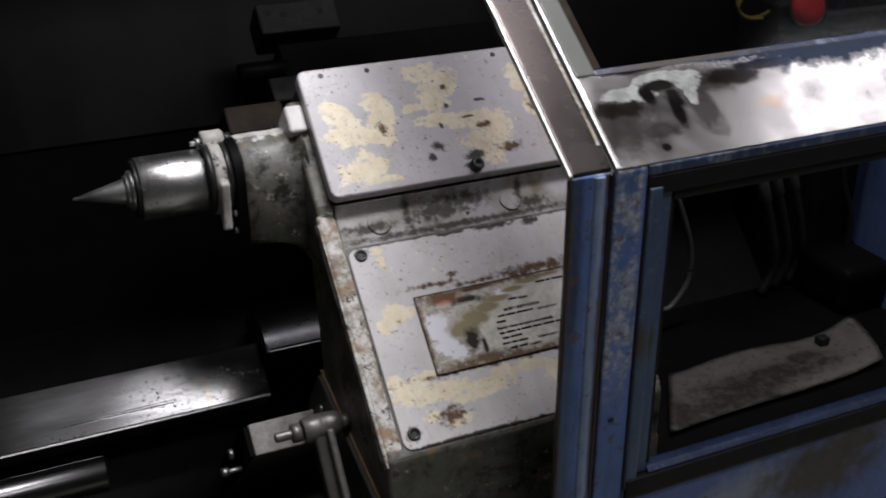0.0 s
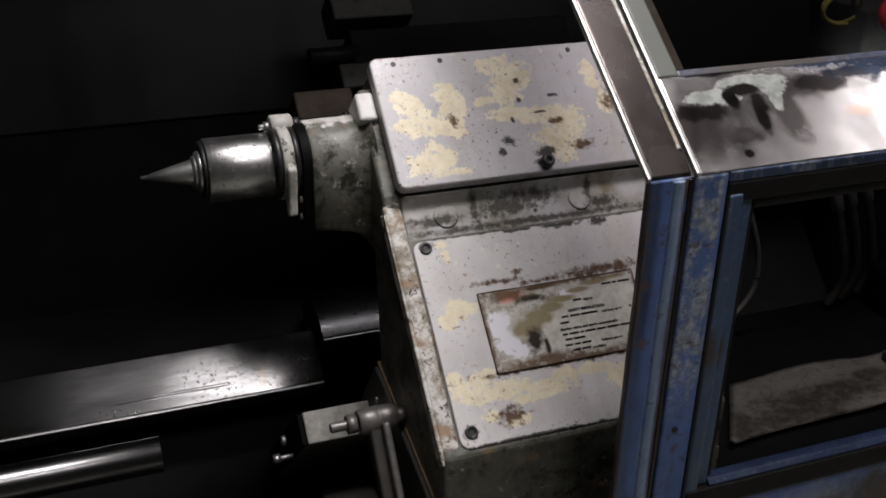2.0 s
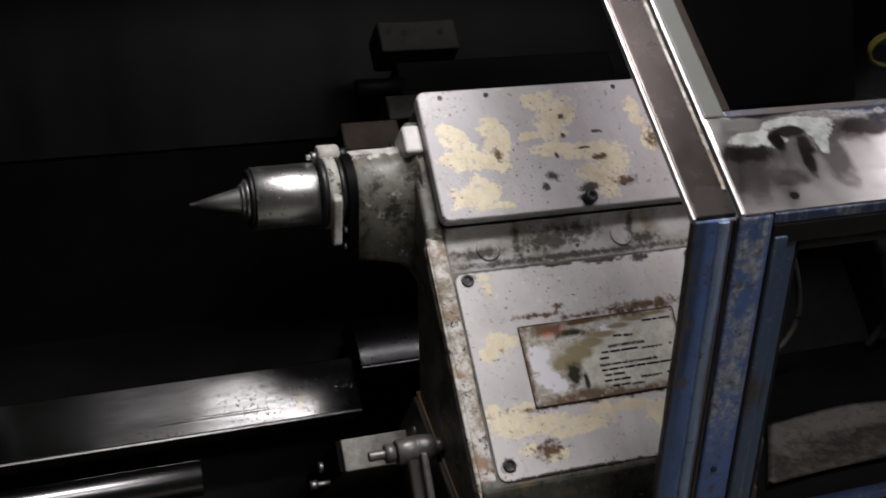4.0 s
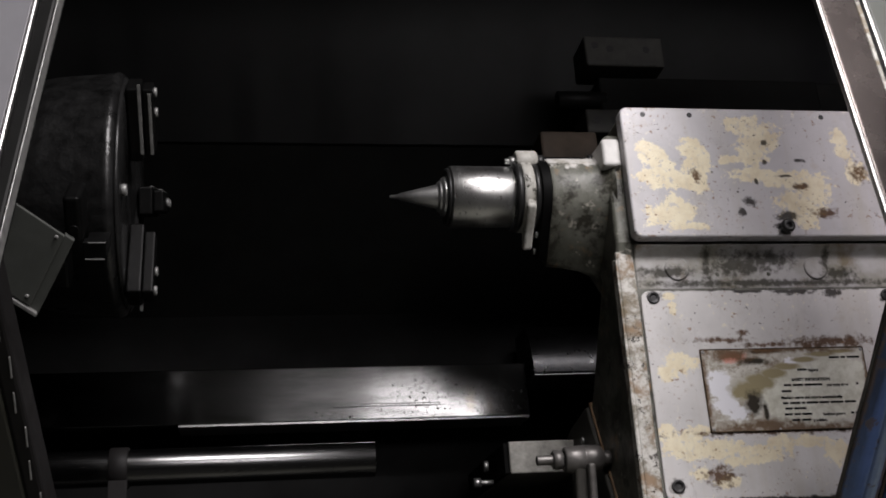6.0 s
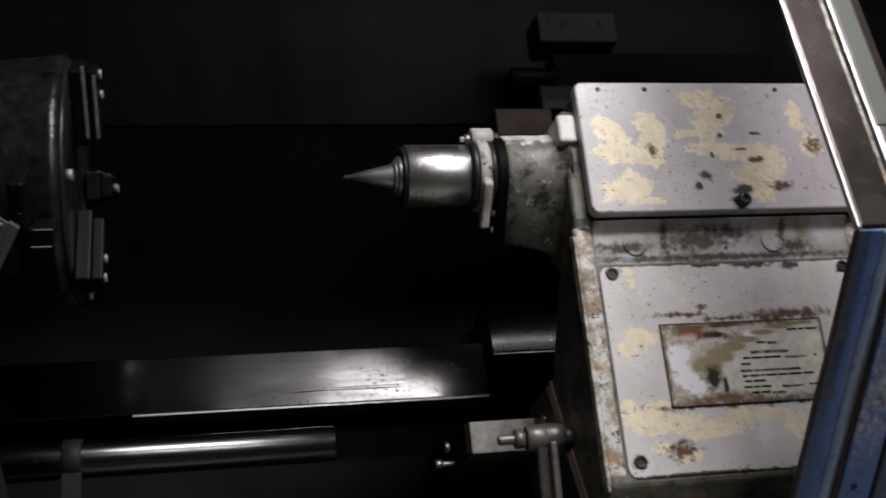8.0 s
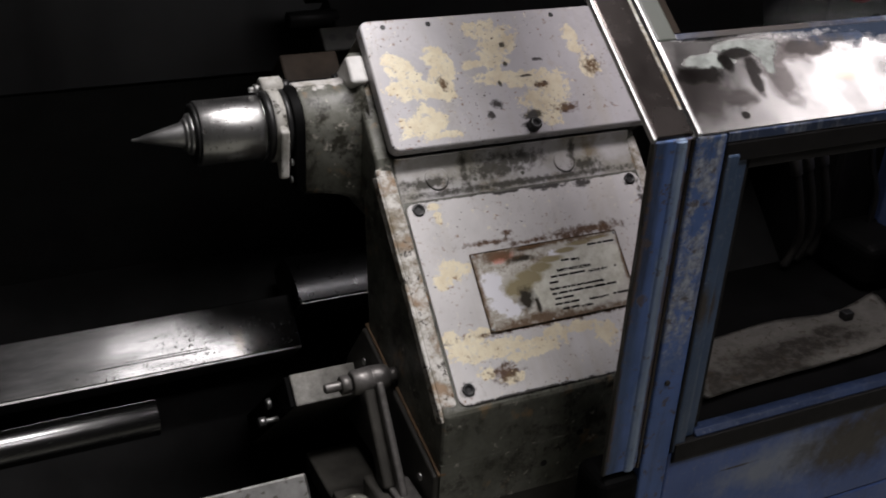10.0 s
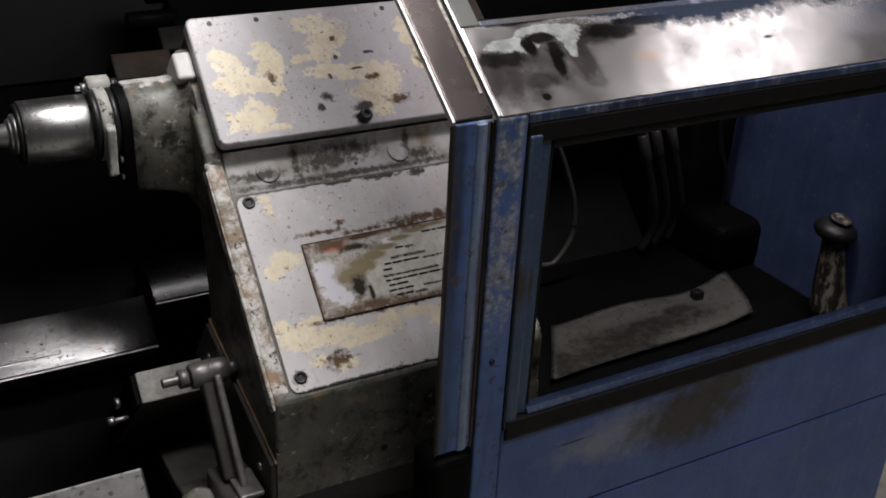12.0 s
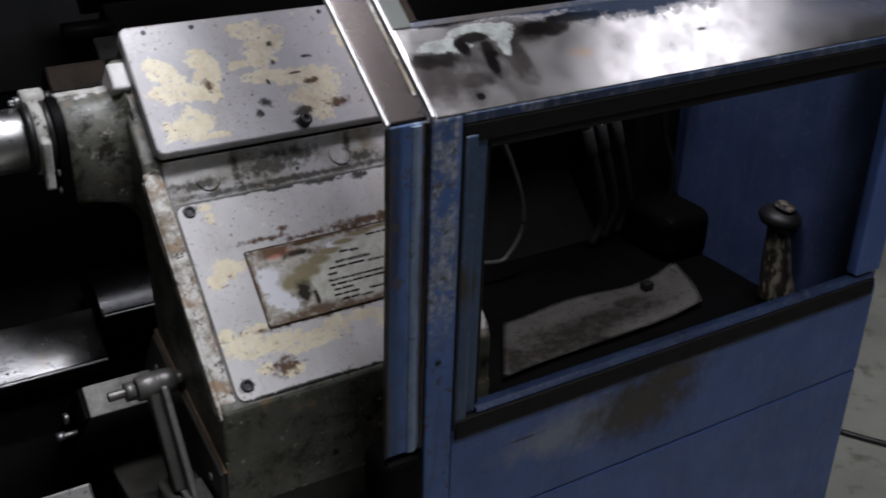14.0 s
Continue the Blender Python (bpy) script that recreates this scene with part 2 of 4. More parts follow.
def post_paint():
    """Blue post and stile: a rubbed pale ridge, rusty weld line, flaked upper stile, dark oily left side."""
    k = Nodes("chipped_blue_post_paint")
    x, _, z = k.n("ShaderNodeSeparateXYZ", (k.p,)).outputs
    wob = k.math("MULTIPLY", k.math("SUBTRACT", k.noise(26, 6, 0.7, stretch=(1, 1, 0.35)), 0.5), 0.022)
    xw = k.math("ADD", x, wob)

    def band(a, b, soft):
        return k.math("MULTIPLY", k.ramp(xw, a - soft, a + soft), k.ramp(xw, b + soft, b - soft))

    c = k.mix(k.ramp(k.noise(14, 5, 0.65), 0.35, 0.65), (0.10, 0.17, 0.41), (0.065, 0.12, 0.28))
    c = k.mix(k.math("MULTIPLY", band(.155, .181, .004), 0.8), c, k.mix(k.ramp(k.noise(22, 6, 0.7, stretch=(1, 1, 0.25)), 0.4, 0.62), (0.014, 0.02, 0.035), (0.05, 0.085, 0.17)))
    c = k.mix(k.math("MULTIPLY", band(.193, .203, .004), 0.8), c, k.mix(k.noise(60, 5), (0.36, 0.43, 0.50), (0.17, 0.24, 0.34)))
    flake = k.math("MULTIPLY", k.math("MULTIPLY", k.ramp(k.noise(48, 6, 0.75), 0.44, 0.56), band(.217, .250, .003)), k.ramp(k.math("ADD", z, k.math("MULTIPLY", wob, 3.0)), 1.05, 1.10))
    c = k.mix(k.math("MULTIPLY", flake, 0.85), c, k.mix(k.ramp(k.noise(130, 4, 0.7), 0.4, 0.6), (0.42, 0.45, 0.50), (0.20, 0.21, 0.235)))
    run = k.ramp(k.noise(80, 5, 0.7, stretch=(1, 1, 0.08)), 0.54, 0.66)
    c = k.mix(k.math("MULTIPLY", run, 0.4), c, (0.05, 0.06, 0.085))
    rust = k.math("MAXIMUM", band(.204, .2135, .002), k.ramp(xw, .1715, .1675))
    chips = k.math("MULTIPLY", k.ramp(k.noise(75, 5, 0.75), 0.58, 0.62), 0.8)
    rust = k.math("MAXIMUM", k.math("MULTIPLY", rust, k.ramp(k.noise(45, 5, 0.7), 0.35, 0.5)), chips)
    c = k.mix(k.math("MULTIPLY", rust, 0.9), c, k.mix(k.noise(90, 4), (0.032, 0.024, 0.018), (0.15, 0.105, 0.075)))
    return k.finish(c, k.ramp(k.noise(25, 4), 0.3, 0.7, 0.34, 0.55), 0.0, k.math("SUBTRACT", k.noise(90, 4), rust), 0.0007, 0.6, 0.4)


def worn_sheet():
    """Guard top rubbed down to bright steel, with dark stains, old pale primer and a painted dark reflection."""
    k = Nodes("rubbed_bare_sheet_steel")
    pl = k.plane((0, math.cos(radians(36)), math.sin(radians(36))))
    n = k.noise(26, 5, 0.6)
    c = k.mix(k.ramp(n, 0.3, 0.75), (0.50, 0.48, 0.475), (0.40, 0.38, 0.375))
    # dark ceiling mirrored in the left of the sheet, painted as fixed patches
    dark_reflection = k.patches(pl, [(.240, .735, .045, .030), (.348, .745, .016, .032), (.285, .724, .022, .010), (.37, .775, .05, .014)], 0.4, 40, 0.3)
    c = k.mix(k.math("MULTIPLY", dark_reflection, 0.88), c, (0.10, 0.086, 0.083))
    scuff = k.ramp(k.noise(120, 4, 0.7, stretch=(0.25, 1, 1)), 0.56, 0.7)
    c = k.mix(k.math("MULTIPLY", scuff, 0.35), c, (0.24, 0.22, 0.215))
    fleck = k.math("MULTIPLY", k.ramp(k.noise(150, 4, 0.7), 0.63, 0.66), k.ramp(k.noise(18, 3), 0.5, 0.6))
    c = k.mix(k.math("MULTIPLY", fleck, 0.8), c, (0.10, 0.09, 0.085))
    pale = k.patches(pl, [(.268, .771, .030, .010), (.321, .785, .042, .009), (.341, .762, .008, .013), (.343, .778, .015, .013)], 0.4, 60, 0.15, 7.0)
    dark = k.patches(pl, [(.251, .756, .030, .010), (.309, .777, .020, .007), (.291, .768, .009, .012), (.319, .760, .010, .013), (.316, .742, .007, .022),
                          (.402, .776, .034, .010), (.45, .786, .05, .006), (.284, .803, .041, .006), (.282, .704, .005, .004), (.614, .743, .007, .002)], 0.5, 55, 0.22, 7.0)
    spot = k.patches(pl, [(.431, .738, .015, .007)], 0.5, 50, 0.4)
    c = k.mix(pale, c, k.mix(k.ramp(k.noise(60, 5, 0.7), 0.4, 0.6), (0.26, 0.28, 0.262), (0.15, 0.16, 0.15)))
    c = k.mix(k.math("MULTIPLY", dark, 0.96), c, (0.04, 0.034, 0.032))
    c = k.mix(k.math("MULTIPLY", spot, 0.35), c, (0.6, 0.36, 0.2))
    blue = k.patches(pl, [(.56, .800, .16, .024), (.82, .802, .30, .022), (.262, .806, .036, .007), (.45, .803, .12, .008)], 0.6, 40, 0.3, 7.0)
    c = k.mix(blue, c, k.mix(k.noise(30, 4), (0.012, 0.018, 0.030), (0.034, 0.045, 0.072)))
    nm = k.math("MULTIPLY", k.math("MAXIMUM", pale, blue), k.math("SUBTRACT", 1.0, dark))
    r = k.math("ADD", k.ramp(n, 0.3, 0.7, 0.15, 0.28), k.math("MULTIPLY", nm, 0.12))
    return k.finish(c, r, k.math("SUBTRACT", 1.0, nm), k.noise(60, 4), 0.0003, 0.07, k.math("SUBTRACT", 0.5, k.math("MULTIPLY", k.math("MAXIMUM", dark, blue), 0.46)))


def plain(name, col, rough, metal=0.0, vary=0.35, scale=40, bump=0.0005, spec=0.5):
    k = Nodes(name)
    n = k.noise(scale, 5, 0.65)
    c = k.mix(k.ramp(n, 0.3, 0.7), col, tuple(v * (1 - vary) for v in col))
    return k.finish(c, k.ramp(k.noise(scale * 0.6, 3), 0.3, 0.7, max(rough - 0.08, 0.03), rough + 0.1), metal, n, bump, 0.4, spec)


def label_face():
    k = Nodes("scuffed_instruction_plate")
    pl = k.plane(SLOPE)
    n = k.noise(60, 5, 0.7)
    c = k.mix(k.ramp(n, 0.3, 0.7), (0.62, 0.605, 0.56), (0.46, 0.44, 0.385))
    grime = k.math("MULTIPLY", k.ramp(k.noise(90, 6, 0.75), 0.46, 0.60), k.patches(pl, [(.128, .853, .03, .009), (.16, .843, .04, .014), (.14, .785, .04, .016), (.105, .83, .006, .03)], 0.5, 50, 0.5))
    c = k.mix(k.math("MULTIPLY", grime, 0.85), c, (0.16, 0.115, 0.07))
    c = k.mix(k.patches(pl, [(.224, .803, .064, .034), (.263, .821, .038, .031)], 0.16, 60, 0.08), c, k.mix(k.ramp(k.noise(70, 5, 0.7), 0.4, 0.65), (0.70, 0.70, 0.62), (0.52, 0.51, 0.43)))
    c = k.mix(k.patches(pl, [(.115, .816, .012, .022), (.122, .796, .015, .012), (.133, .785, .012, .006), (.205, .845, .008, .004)], 0.9, 90, 0.2, 8.0), c, (0.76, 0.76, 0.80))
    c = k.mix(k.math("MULTIPLY", k.patches(pl, [(.136, .851, .013, .006)], 0.9, 90, 0.4, 7.0), 0.8), c, (0.62, 0.22, 0.16))
    c = k.mix(k.patches(pl, [(.147, .812, .020, .012), (.163, .822, .018, .010), (.182, .831, .016, .006), (.201, .839, .014, .004), (.222, .847, .016, .003), (.246, .853, .018, .003), (.27, .856, .02, .002)], 0.35, 60, 0.25), c, (0.29, 0.25, 0.15))
    c = k.mix(k.patches(pl, [(.152, .797, .010, .013), (.166, .787, .003, .010), (.160, .846, .016, .004), (.176, .858, .02, .003)], 0.6, 70, 0.4), c, (0.035, 0.03, 0.022))
    edge = k.patches(pl, [(.2, .861, .11, .005), (.2, .767, .11, .005), (.098, .81, .004, .05), (.299, .82, .003, .04), (.13, .855, .03, .007), (.17, .771, .05, .006)], 1.1, 80, 0.5, 8.0)
    c = k.mix(k.math("MULTIPLY", edge, 0.9), c, (0.12, 0.07, 0.035))
    return k.finish(c, 0.6, 0.0, n, 0.0003, 0.4, 0.12)


M_CAST = cast_paint("grimy_cast_paint")
M_HOUSING = cast_paint("grimy_housing_paint", [(-.035, 1.115, .03, .016), (-.008, 1.112, .02, .012)])
M_STEP = step_paint()
M_EDGE = edge_paint()
M_LABEL = label_face()
M_GROUND = steel("ground_bright_steel", (0.66, 0.66, 0.65), 0.17, stretch=(0.15, 1, 1), pits=0.665)


def turned_steel(name, col, rough, pits):
    k = Nodes(name)
    rings = k.noise(700, 2, 0.5, stretch=(1, 0.01, 0.01))
    p = k.math("MULTIPLY", k.ramp(k.noise(190, 3, 0.6), pits, pits + 0.03), k.ramp(k.noise(30, 3), 0.42, 0.55))
    c = k.mix(k.ramp(k.noise(40, 4, 0.6, stretch=(1, 0.2, 0.2)), 0.3, 0.75), col, tuple(v * 0.7 for v in col))
    c = k.mix(p, c, (0.035, 0.03, 0.025))
    return k.finish(c, k.ramp(k.noise(25, 4), 0.3, 0.7, rough, rough + 0.1), k.math("SUBTRACT", 1.0, k.math("MULTIPLY", p, 0.8)), k.math("SUBTRACT", rings, k.math("MULTIPLY", p, 0.6)), 0.00035, 0.45)


M_TIP = turned_steel("turned_center_steel", (0.9, 0.9, 0.89), 0.34, 0.75)
M_SLEEVE = turned_steel("turned_sleeve_steel", (0.62, 0.62, 0.61), 0.26, 0.60)


def way_steel():
    k = Nodes("scored_way_steel")
    pl = k.plane(SLOPE)
    n = k.noise(35, 5, 0.65, stretch=(0.2, 1, 1))
    c = k.mix(k.ramp(n, 0.3, 0.75), (0.14, 0.14, 0.14), (0.06, 0.06, 0.06))
    pit = k.math("MULTIPLY", k.ramp(k.noise(240, 3, 0.55), 0.615, 0.635), k.patches(pl, [(-.10, .908, .11, .03), (-.30, .886, .05, .006)], 0.8, 20, 0.5))
    line = k.patches(pl, [(-.22, .9005, .07, .0012), (-.20, .904, .05, .0008)], 0.1, 30, 0.3)
    rust = k.patches(pl, [(-.09, .905, .006, .02), (-.06, .90, .004, .012)], 1.0, 50, 0.6)
    c = k.mix(k.math("MULTIPLY", rust, 0.22), c, (0.10, 0.075, 0.04))
    d = k.math("MAXIMUM", pit, line)
    c = k.mix(d, c, (0.012, 0.011, 0.01))
    return k.finish(c, k.ramp(n, 0.3, 0.7, 0.10, 0.17), k.math("SUBTRACT", 1.0, d), k.math("SUBTRACT", k.math("MULTIPLY", n, 0.2), d), 0.0003, 0.4)


M_WAY = way_steel()
M_ROUGH = steel("dull_machined_steel", (0.44, 0.44, 0.43), 0.42, pits=0.72)
M_RAIL = plain("pale_machined_rail", (0.34, 0.33, 0.30), 0.5, 0.1, 0.55, 70, 0.001)
M_LOWBAR = steel("mottled_flat_bar_steel", (0.15, 0.15, 0.145), 0.42, pits=0.60, scale=45)
M_BLOCK = steel("dull_way_block_steel", (0.05, 0.05, 0.052), 0.24, pits=0.75)

M_CASTSTEEL = plain("raw_forged_steel", (0.21, 0.20, 0.19), 0.42, 0.6, 0.4, 90, 0.001)
M_BAR = steel("dull_round_bar_steel", (0.17, 0.17, 0.17), 0.15, stretch=(0.15, 1, 1), pits=0.7)
# oily chuck steels, darkened further for the shade on the left
M_CHUCK = plain("shaded_speckled_oily_chuck", (0.012, 0.012, 0.012), 0.33, 0.0, 0.8, 75, 0.003, 0.6)
M_OIL = plain("shaded_oily_black_steel", (0.035, 0.035, 0.035), 0.28, 0.5, 0.5, 30, 0.0005, 0.35)
M_JAW = plain("shaded_oily_jaw_steel", (0.005, 0.005, 0.005), 0.4, 0.0, 0.5, 30, 0.0005, 0.12)
M_ROD = steel("polished_rod_steel", (0.45, 0.45, 0.45), 0.12, stretch=(0.15, 1, 1), pits=0.8)
M_DULLEDGE = plain("dull_bright_edge_steel", (0.36, 0.36, 0.35), 0.4, 0.35, 0.5, 120)


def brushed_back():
    k = Nodes("shaded_brushed_back_sheet")
    # near-black tones carry the shade at the back of the enclosure
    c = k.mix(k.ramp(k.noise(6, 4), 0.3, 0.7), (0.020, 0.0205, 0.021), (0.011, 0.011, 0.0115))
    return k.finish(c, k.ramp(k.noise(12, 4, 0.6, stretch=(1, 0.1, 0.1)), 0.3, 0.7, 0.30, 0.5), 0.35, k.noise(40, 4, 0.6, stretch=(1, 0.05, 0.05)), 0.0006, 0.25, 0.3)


M_BACK = brushed_back()
M_BLACK = plain("black_oxide", (0.018, 0.018, 0.018), 0.4, 0.2, 0.4)
M_RUBBER = plain("black_rubber", (0.012, 0.011, 0.011), 0.6, 0, 0.4, 40, 0.0005, 0.2)
# very dark base holds the shade inside the machine
M_DARK = plain("shaded_oily_steel", (0.012, 0.0122, 0.0118), 0.5, 0.0, 0.6, 12, 0.0005, 0.12)
M_BROWN = plain("oily_brown_block", (0.03, 0.022, 0.016), 0.7, 0.0, 0.6, 30, 0.001, 0.1)
M_SADDLE = plain("oily_dark_saddle", (0.055, 0.052, 0.045), 0.5, 0.0, 0.5, 30, 0.001, 0.3)
M_TURRET = plain("dull_grey_tool_block", (0.04, 0.039, 0.034), 0.6, 0.0, 0.5, 40)
# bed casting, its shade put into a near-black colour
M_BED = plain("shaded_oily_casting", (0.011, 0.011, 0.011), 0.6, 0.0, 0.4, 20, 0.001, 0.06)
# near black; on the tray it stands for shade behind the window
M_TRAY = plain("near_black_matte", (0.004, 0.004, 0.004), 0.6, 0.0, 0.4, 20, 0.001, 0.05)
M_GASKET = plain("orange_gasket", (0.22, 0.13, 0.06), 0.6, 0, 0.5, 60)
def chipped_white():
    k = Nodes("chipped_white_paint")
    chip = k.ramp(k.noise(45, 7, 0.75), 0.56, 0.59)
    c = k.mix(k.ramp(k.noise(40, 5, 0.7), 0.35, 0.65), (0.50, 0.49, 0.46), (0.27, 0.262, 0.23))
    c = k.mix(chip, c, (0.045, 0.042, 0.034))
    return k.finish(c, 0.5, 0.0, k.math("SUBTRACT", k.math("MULTIPLY", k.noise(60, 4), 0.4), chip), 0.001, 0.6, 0.3)


M_WHITE = chipped_white()
M_BRIGHTWHITE = plain("white_block_paint", (0.66, 0.65, 0.63), 0.45, 0, 0.25, 50, 0.0008, 0.3)
M_PALE = plain("pale_green_sheet", (0.065, 0.072, 0.06), 0.45, 0, 0.25, 15)
# left guard: lit slope and shaded front are put into these two colours
M_LEFT = plain("lit_lilac_sheet", (0.22, 0.217, 0.232), 0.42, 0.1, 0.18, 10)
M_OLIVE = plain("shaded_olive_sheet", (0.025, 0.025, 0.018), 0.6, 0, 0.4, 12)
M_PLATE = plain("scuffed_grey_plate", (0.085, 0.09, 0.082), 0.5, 0.0, 0.35, 20)
M_INK = plain("black_print", (0.015, 0.015, 0.015), 0.8, 0, 0.1, 40, 0.0001, 0.05)
M_RED = plain("red_plastic", (0.30, 0.02, 0.02), 0.5, 0, 0.2, 40, 0.0005, 0.1)
M_YELLOW = plain("yellow_cable", (0.10, 0.09, 0.02), 0.6, 0, 0.2, 40, 0.0005, 0.05)
M_HOSE = plain("grimy_hose", (0.032, 0.030, 0.026), 0.5, 0, 0.5, 50)
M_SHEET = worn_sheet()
M_TRIM = steel("rubbed_brown_trim_steel", (0.065, 0.056, 0.053), 0.2, pits=0.72, scale=22)
M_EDGESTEEL = steel("rubbed_bright_edge", (0.52, 0.515, 0.51), 0.36, pits=0.75)
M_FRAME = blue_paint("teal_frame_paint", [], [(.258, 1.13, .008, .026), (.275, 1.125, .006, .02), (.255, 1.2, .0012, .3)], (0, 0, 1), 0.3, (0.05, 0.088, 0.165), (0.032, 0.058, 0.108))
M_POST = post_paint()
M_GUARD = blue_paint("blue_guard_paint", [(.455, .880, .05, .030), (.40, .872, .05, .018), (.62, .935, .06, .012)], [(.557, .874, .085, .046), (.60, .905, .06, .024), (.36, .888, .022, .0014)], (0, 0, 1), 0.2, (0.085, 0.15, 0.40), (0.06, 0.105, 0.28))
# darker blue than the guard sheets
M_SILL = blue_paint("dark_blue_sill_paint", [], [], (0, 0, 1), 0.12, (0.026, 0.046, 0.11), (0.012, 0.020, 0.048))
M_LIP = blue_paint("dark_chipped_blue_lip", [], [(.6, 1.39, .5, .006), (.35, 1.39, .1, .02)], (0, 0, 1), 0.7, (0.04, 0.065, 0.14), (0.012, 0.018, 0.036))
# guard blue again, darkened for the shade inside
M_INNER = blue_paint("shaded_blue_inner_paint", [], [], (0, 0, 1), 0.12, (0.068, 0.10, 0.215), (0.042, 0.066, 0.15))


def concrete():
    k = Nodes("workshop_concrete")
    n = k.noise(3, 6, 0.65)
    c = k.mix(k.ramp(n, 0.3, 0.7), (0.46, 0.46, 0.40), (0.30, 0.30, 0.26))
    c = k.mix(k.ramp(k.noise(14, 4), 0.55, 0.7), c, (0.2, 0.19, 0.16))
    return k.finish(c, 0.6, 0.0, k.noise(60, 4), 0.001, 0.4)


def stained_sheet():
    k = Nodes("oil_stained_pale_sheet")
    n = k.noise(16, 5, 0.65)
    c = k.mix(k.ramp(k.noise(40, 4), 0.3, 0.7), (0.19, 0.182, 0.162), (0.12, 0.114, 0.10))
    pl = k.plane((0, 1, 0))
    pool = k.patches(pl, [(.66, .112, .13, .026), (.58, .085, .09, .026), (.75, .132, .04, .014), (.49, .075, .03, .05)], 0.8, 40, 0.35, 8.0)
    c = k.mix(k.math("MULTIPLY", pool, k.ramp(k.noise(60, 5, 0.7), 0.35, 0.55, 0.55, 0.95)), c, (0.022, 0.018, 0.013))
    c = k.mix(k.math("MULTIPLY", k.ramp(k.noise(85, 5, 0.7), 0.58, 0.62), 0.7), c, (0.05, 0.035, 0.02))
    return k.finish(c, 0.6, 0.0, n, 0.001, 0.4)


def dark_glass():
    k = Nodes("smoked_window_plastic")
    clear = k.n("ShaderNodeBsdfTransparent", {0: (0.76, 0.75, 0.76, 1)})
    gloss = k.n("ShaderNodeBsdfGlossy", {0: (0.8, 0.8, 0.8, 1), 1: 0.12})
    both = k.n("ShaderNodeMixShader", {0: 0.012, 1: clear.outputs[0], 2: gloss.outputs[0]})
    k.t.links.new(both.outputs[0], k.t.nodes["Material Output"].inputs[0])
    return k.m


M_FLOOR = concrete()
M_PAPER = stained_sheet()
M_GLASS = dark_glass()


# ---- mesh helpers ----
def part(name, bm, material, parent=None, label=""):
    me = bpy.data.meshes.new(name)
    bm.normal_update()
    bm.to_mesh(me)
    bm.free()
    me.materials.append(material)
    ob = new(name, me)
    if parent:
        ob.parent = parent
    if label:
        ob["label"] = label
    return ob


def thing(name, label, category, group="", kind=""):
    ob = new(name)
    ob.empty_display_size = 0.02
    return tagged(ob, label, category, group, kind)


def soften(bm, r, seg=2, angle=30):
    edges = [e for e in bm.edges if len(e.link_faces) == 2 and e.calc_face_angle(0) > radians(angle)]
    if r > 0 and edges:
        bmesh.ops.bevel(bm, geom=edges, offset=r, segments=seg, profile=0.5, affect="EDGES", clamp_overlap=True)
    return bm


def block(p0, ax, r=0.0015, seg=2):
    """A box from its corner and three edge vectors."""
    bm = bmesh.new()
    a, b, c = (Vector(v) for v in ax)
    p0 = Vector(p0)
    v = [bm.verts.new(p0 + a * i + b * j + c * k) for i in (0, 1) for j in (0, 1) for k in (0, 1)]
    for f in ((0, 1, 3, 2), (4, 6, 7, 5), (0, 4, 5, 1), (2, 3, 7, 6), (0, 2, 6, 4), (1, 5, 7, 3)):
        bm.faces.new([v[i] for i in f])
    bmesh.ops.recalc_face_normals(bm, faces=bm.faces)
    return soften(bm, r, seg)


def box(lo, hi, r=0.0015, seg=2):
    return block(lo, ((hi[0] - lo[0], 0, 0), (0, hi[1] - lo[1], 0), (0, 0, hi[2] - lo[2])), r, seg)


def sbox(x, s, w, r=0.0015, seg=2):
    """A box in the slanted frame: ranges of x, s and w."""
    return block(S(x[0], s[0], w[0]), ((x[1] - x[0], 0, 0), SV * (s[1] - s[0]), WV * (w[1] - w[0])), r, seg)


SV, WV = Vector((0, Q, Q)), Vector((0, -Q, Q))


def prism(profile, x0, x1, r=0.0, seg=2):
    """A profile of (y, z) drawn along x."""
    bm = bmesh.new()
    a = [bm.verts.new((x0, y, z)) for y, z in profile]
    b = [bm.verts.new((x1, y, z)) for y, z in profile]
    n = len(profile)
    bm.faces.new(a)
    bm.faces.new(b[::-1])
    for i in range(n):
        bm.faces.new((a[i], b[i], b[(i + 1) % n], a[(i + 1) % n]))
    bmesh.ops.recalc_face_normals(bm, faces=bm.faces)
    return soften(bm, r, seg)


def prism_z(profile, z0, z1, r=0.001):
    """A profile of (x, y) drawn upright."""
    bm = bmesh.new()
    a = [bm.verts.new((x, y, z0)) for x, y in profile]
    b = [bm.verts.new((x, y, z1)) for x, y in profile]
    n = len(profile)
    bm.faces.new(a)
    bm.faces.new(b[::-1])
    for i in range(n):
        bm.faces.new((a[i], b[i], b[(i + 1) % n], a[(i + 1) % n]))
    bmesh.ops.recalc_face_normals(bm, faces=bm.faces)
    return soften(bm, r, 2, 20)


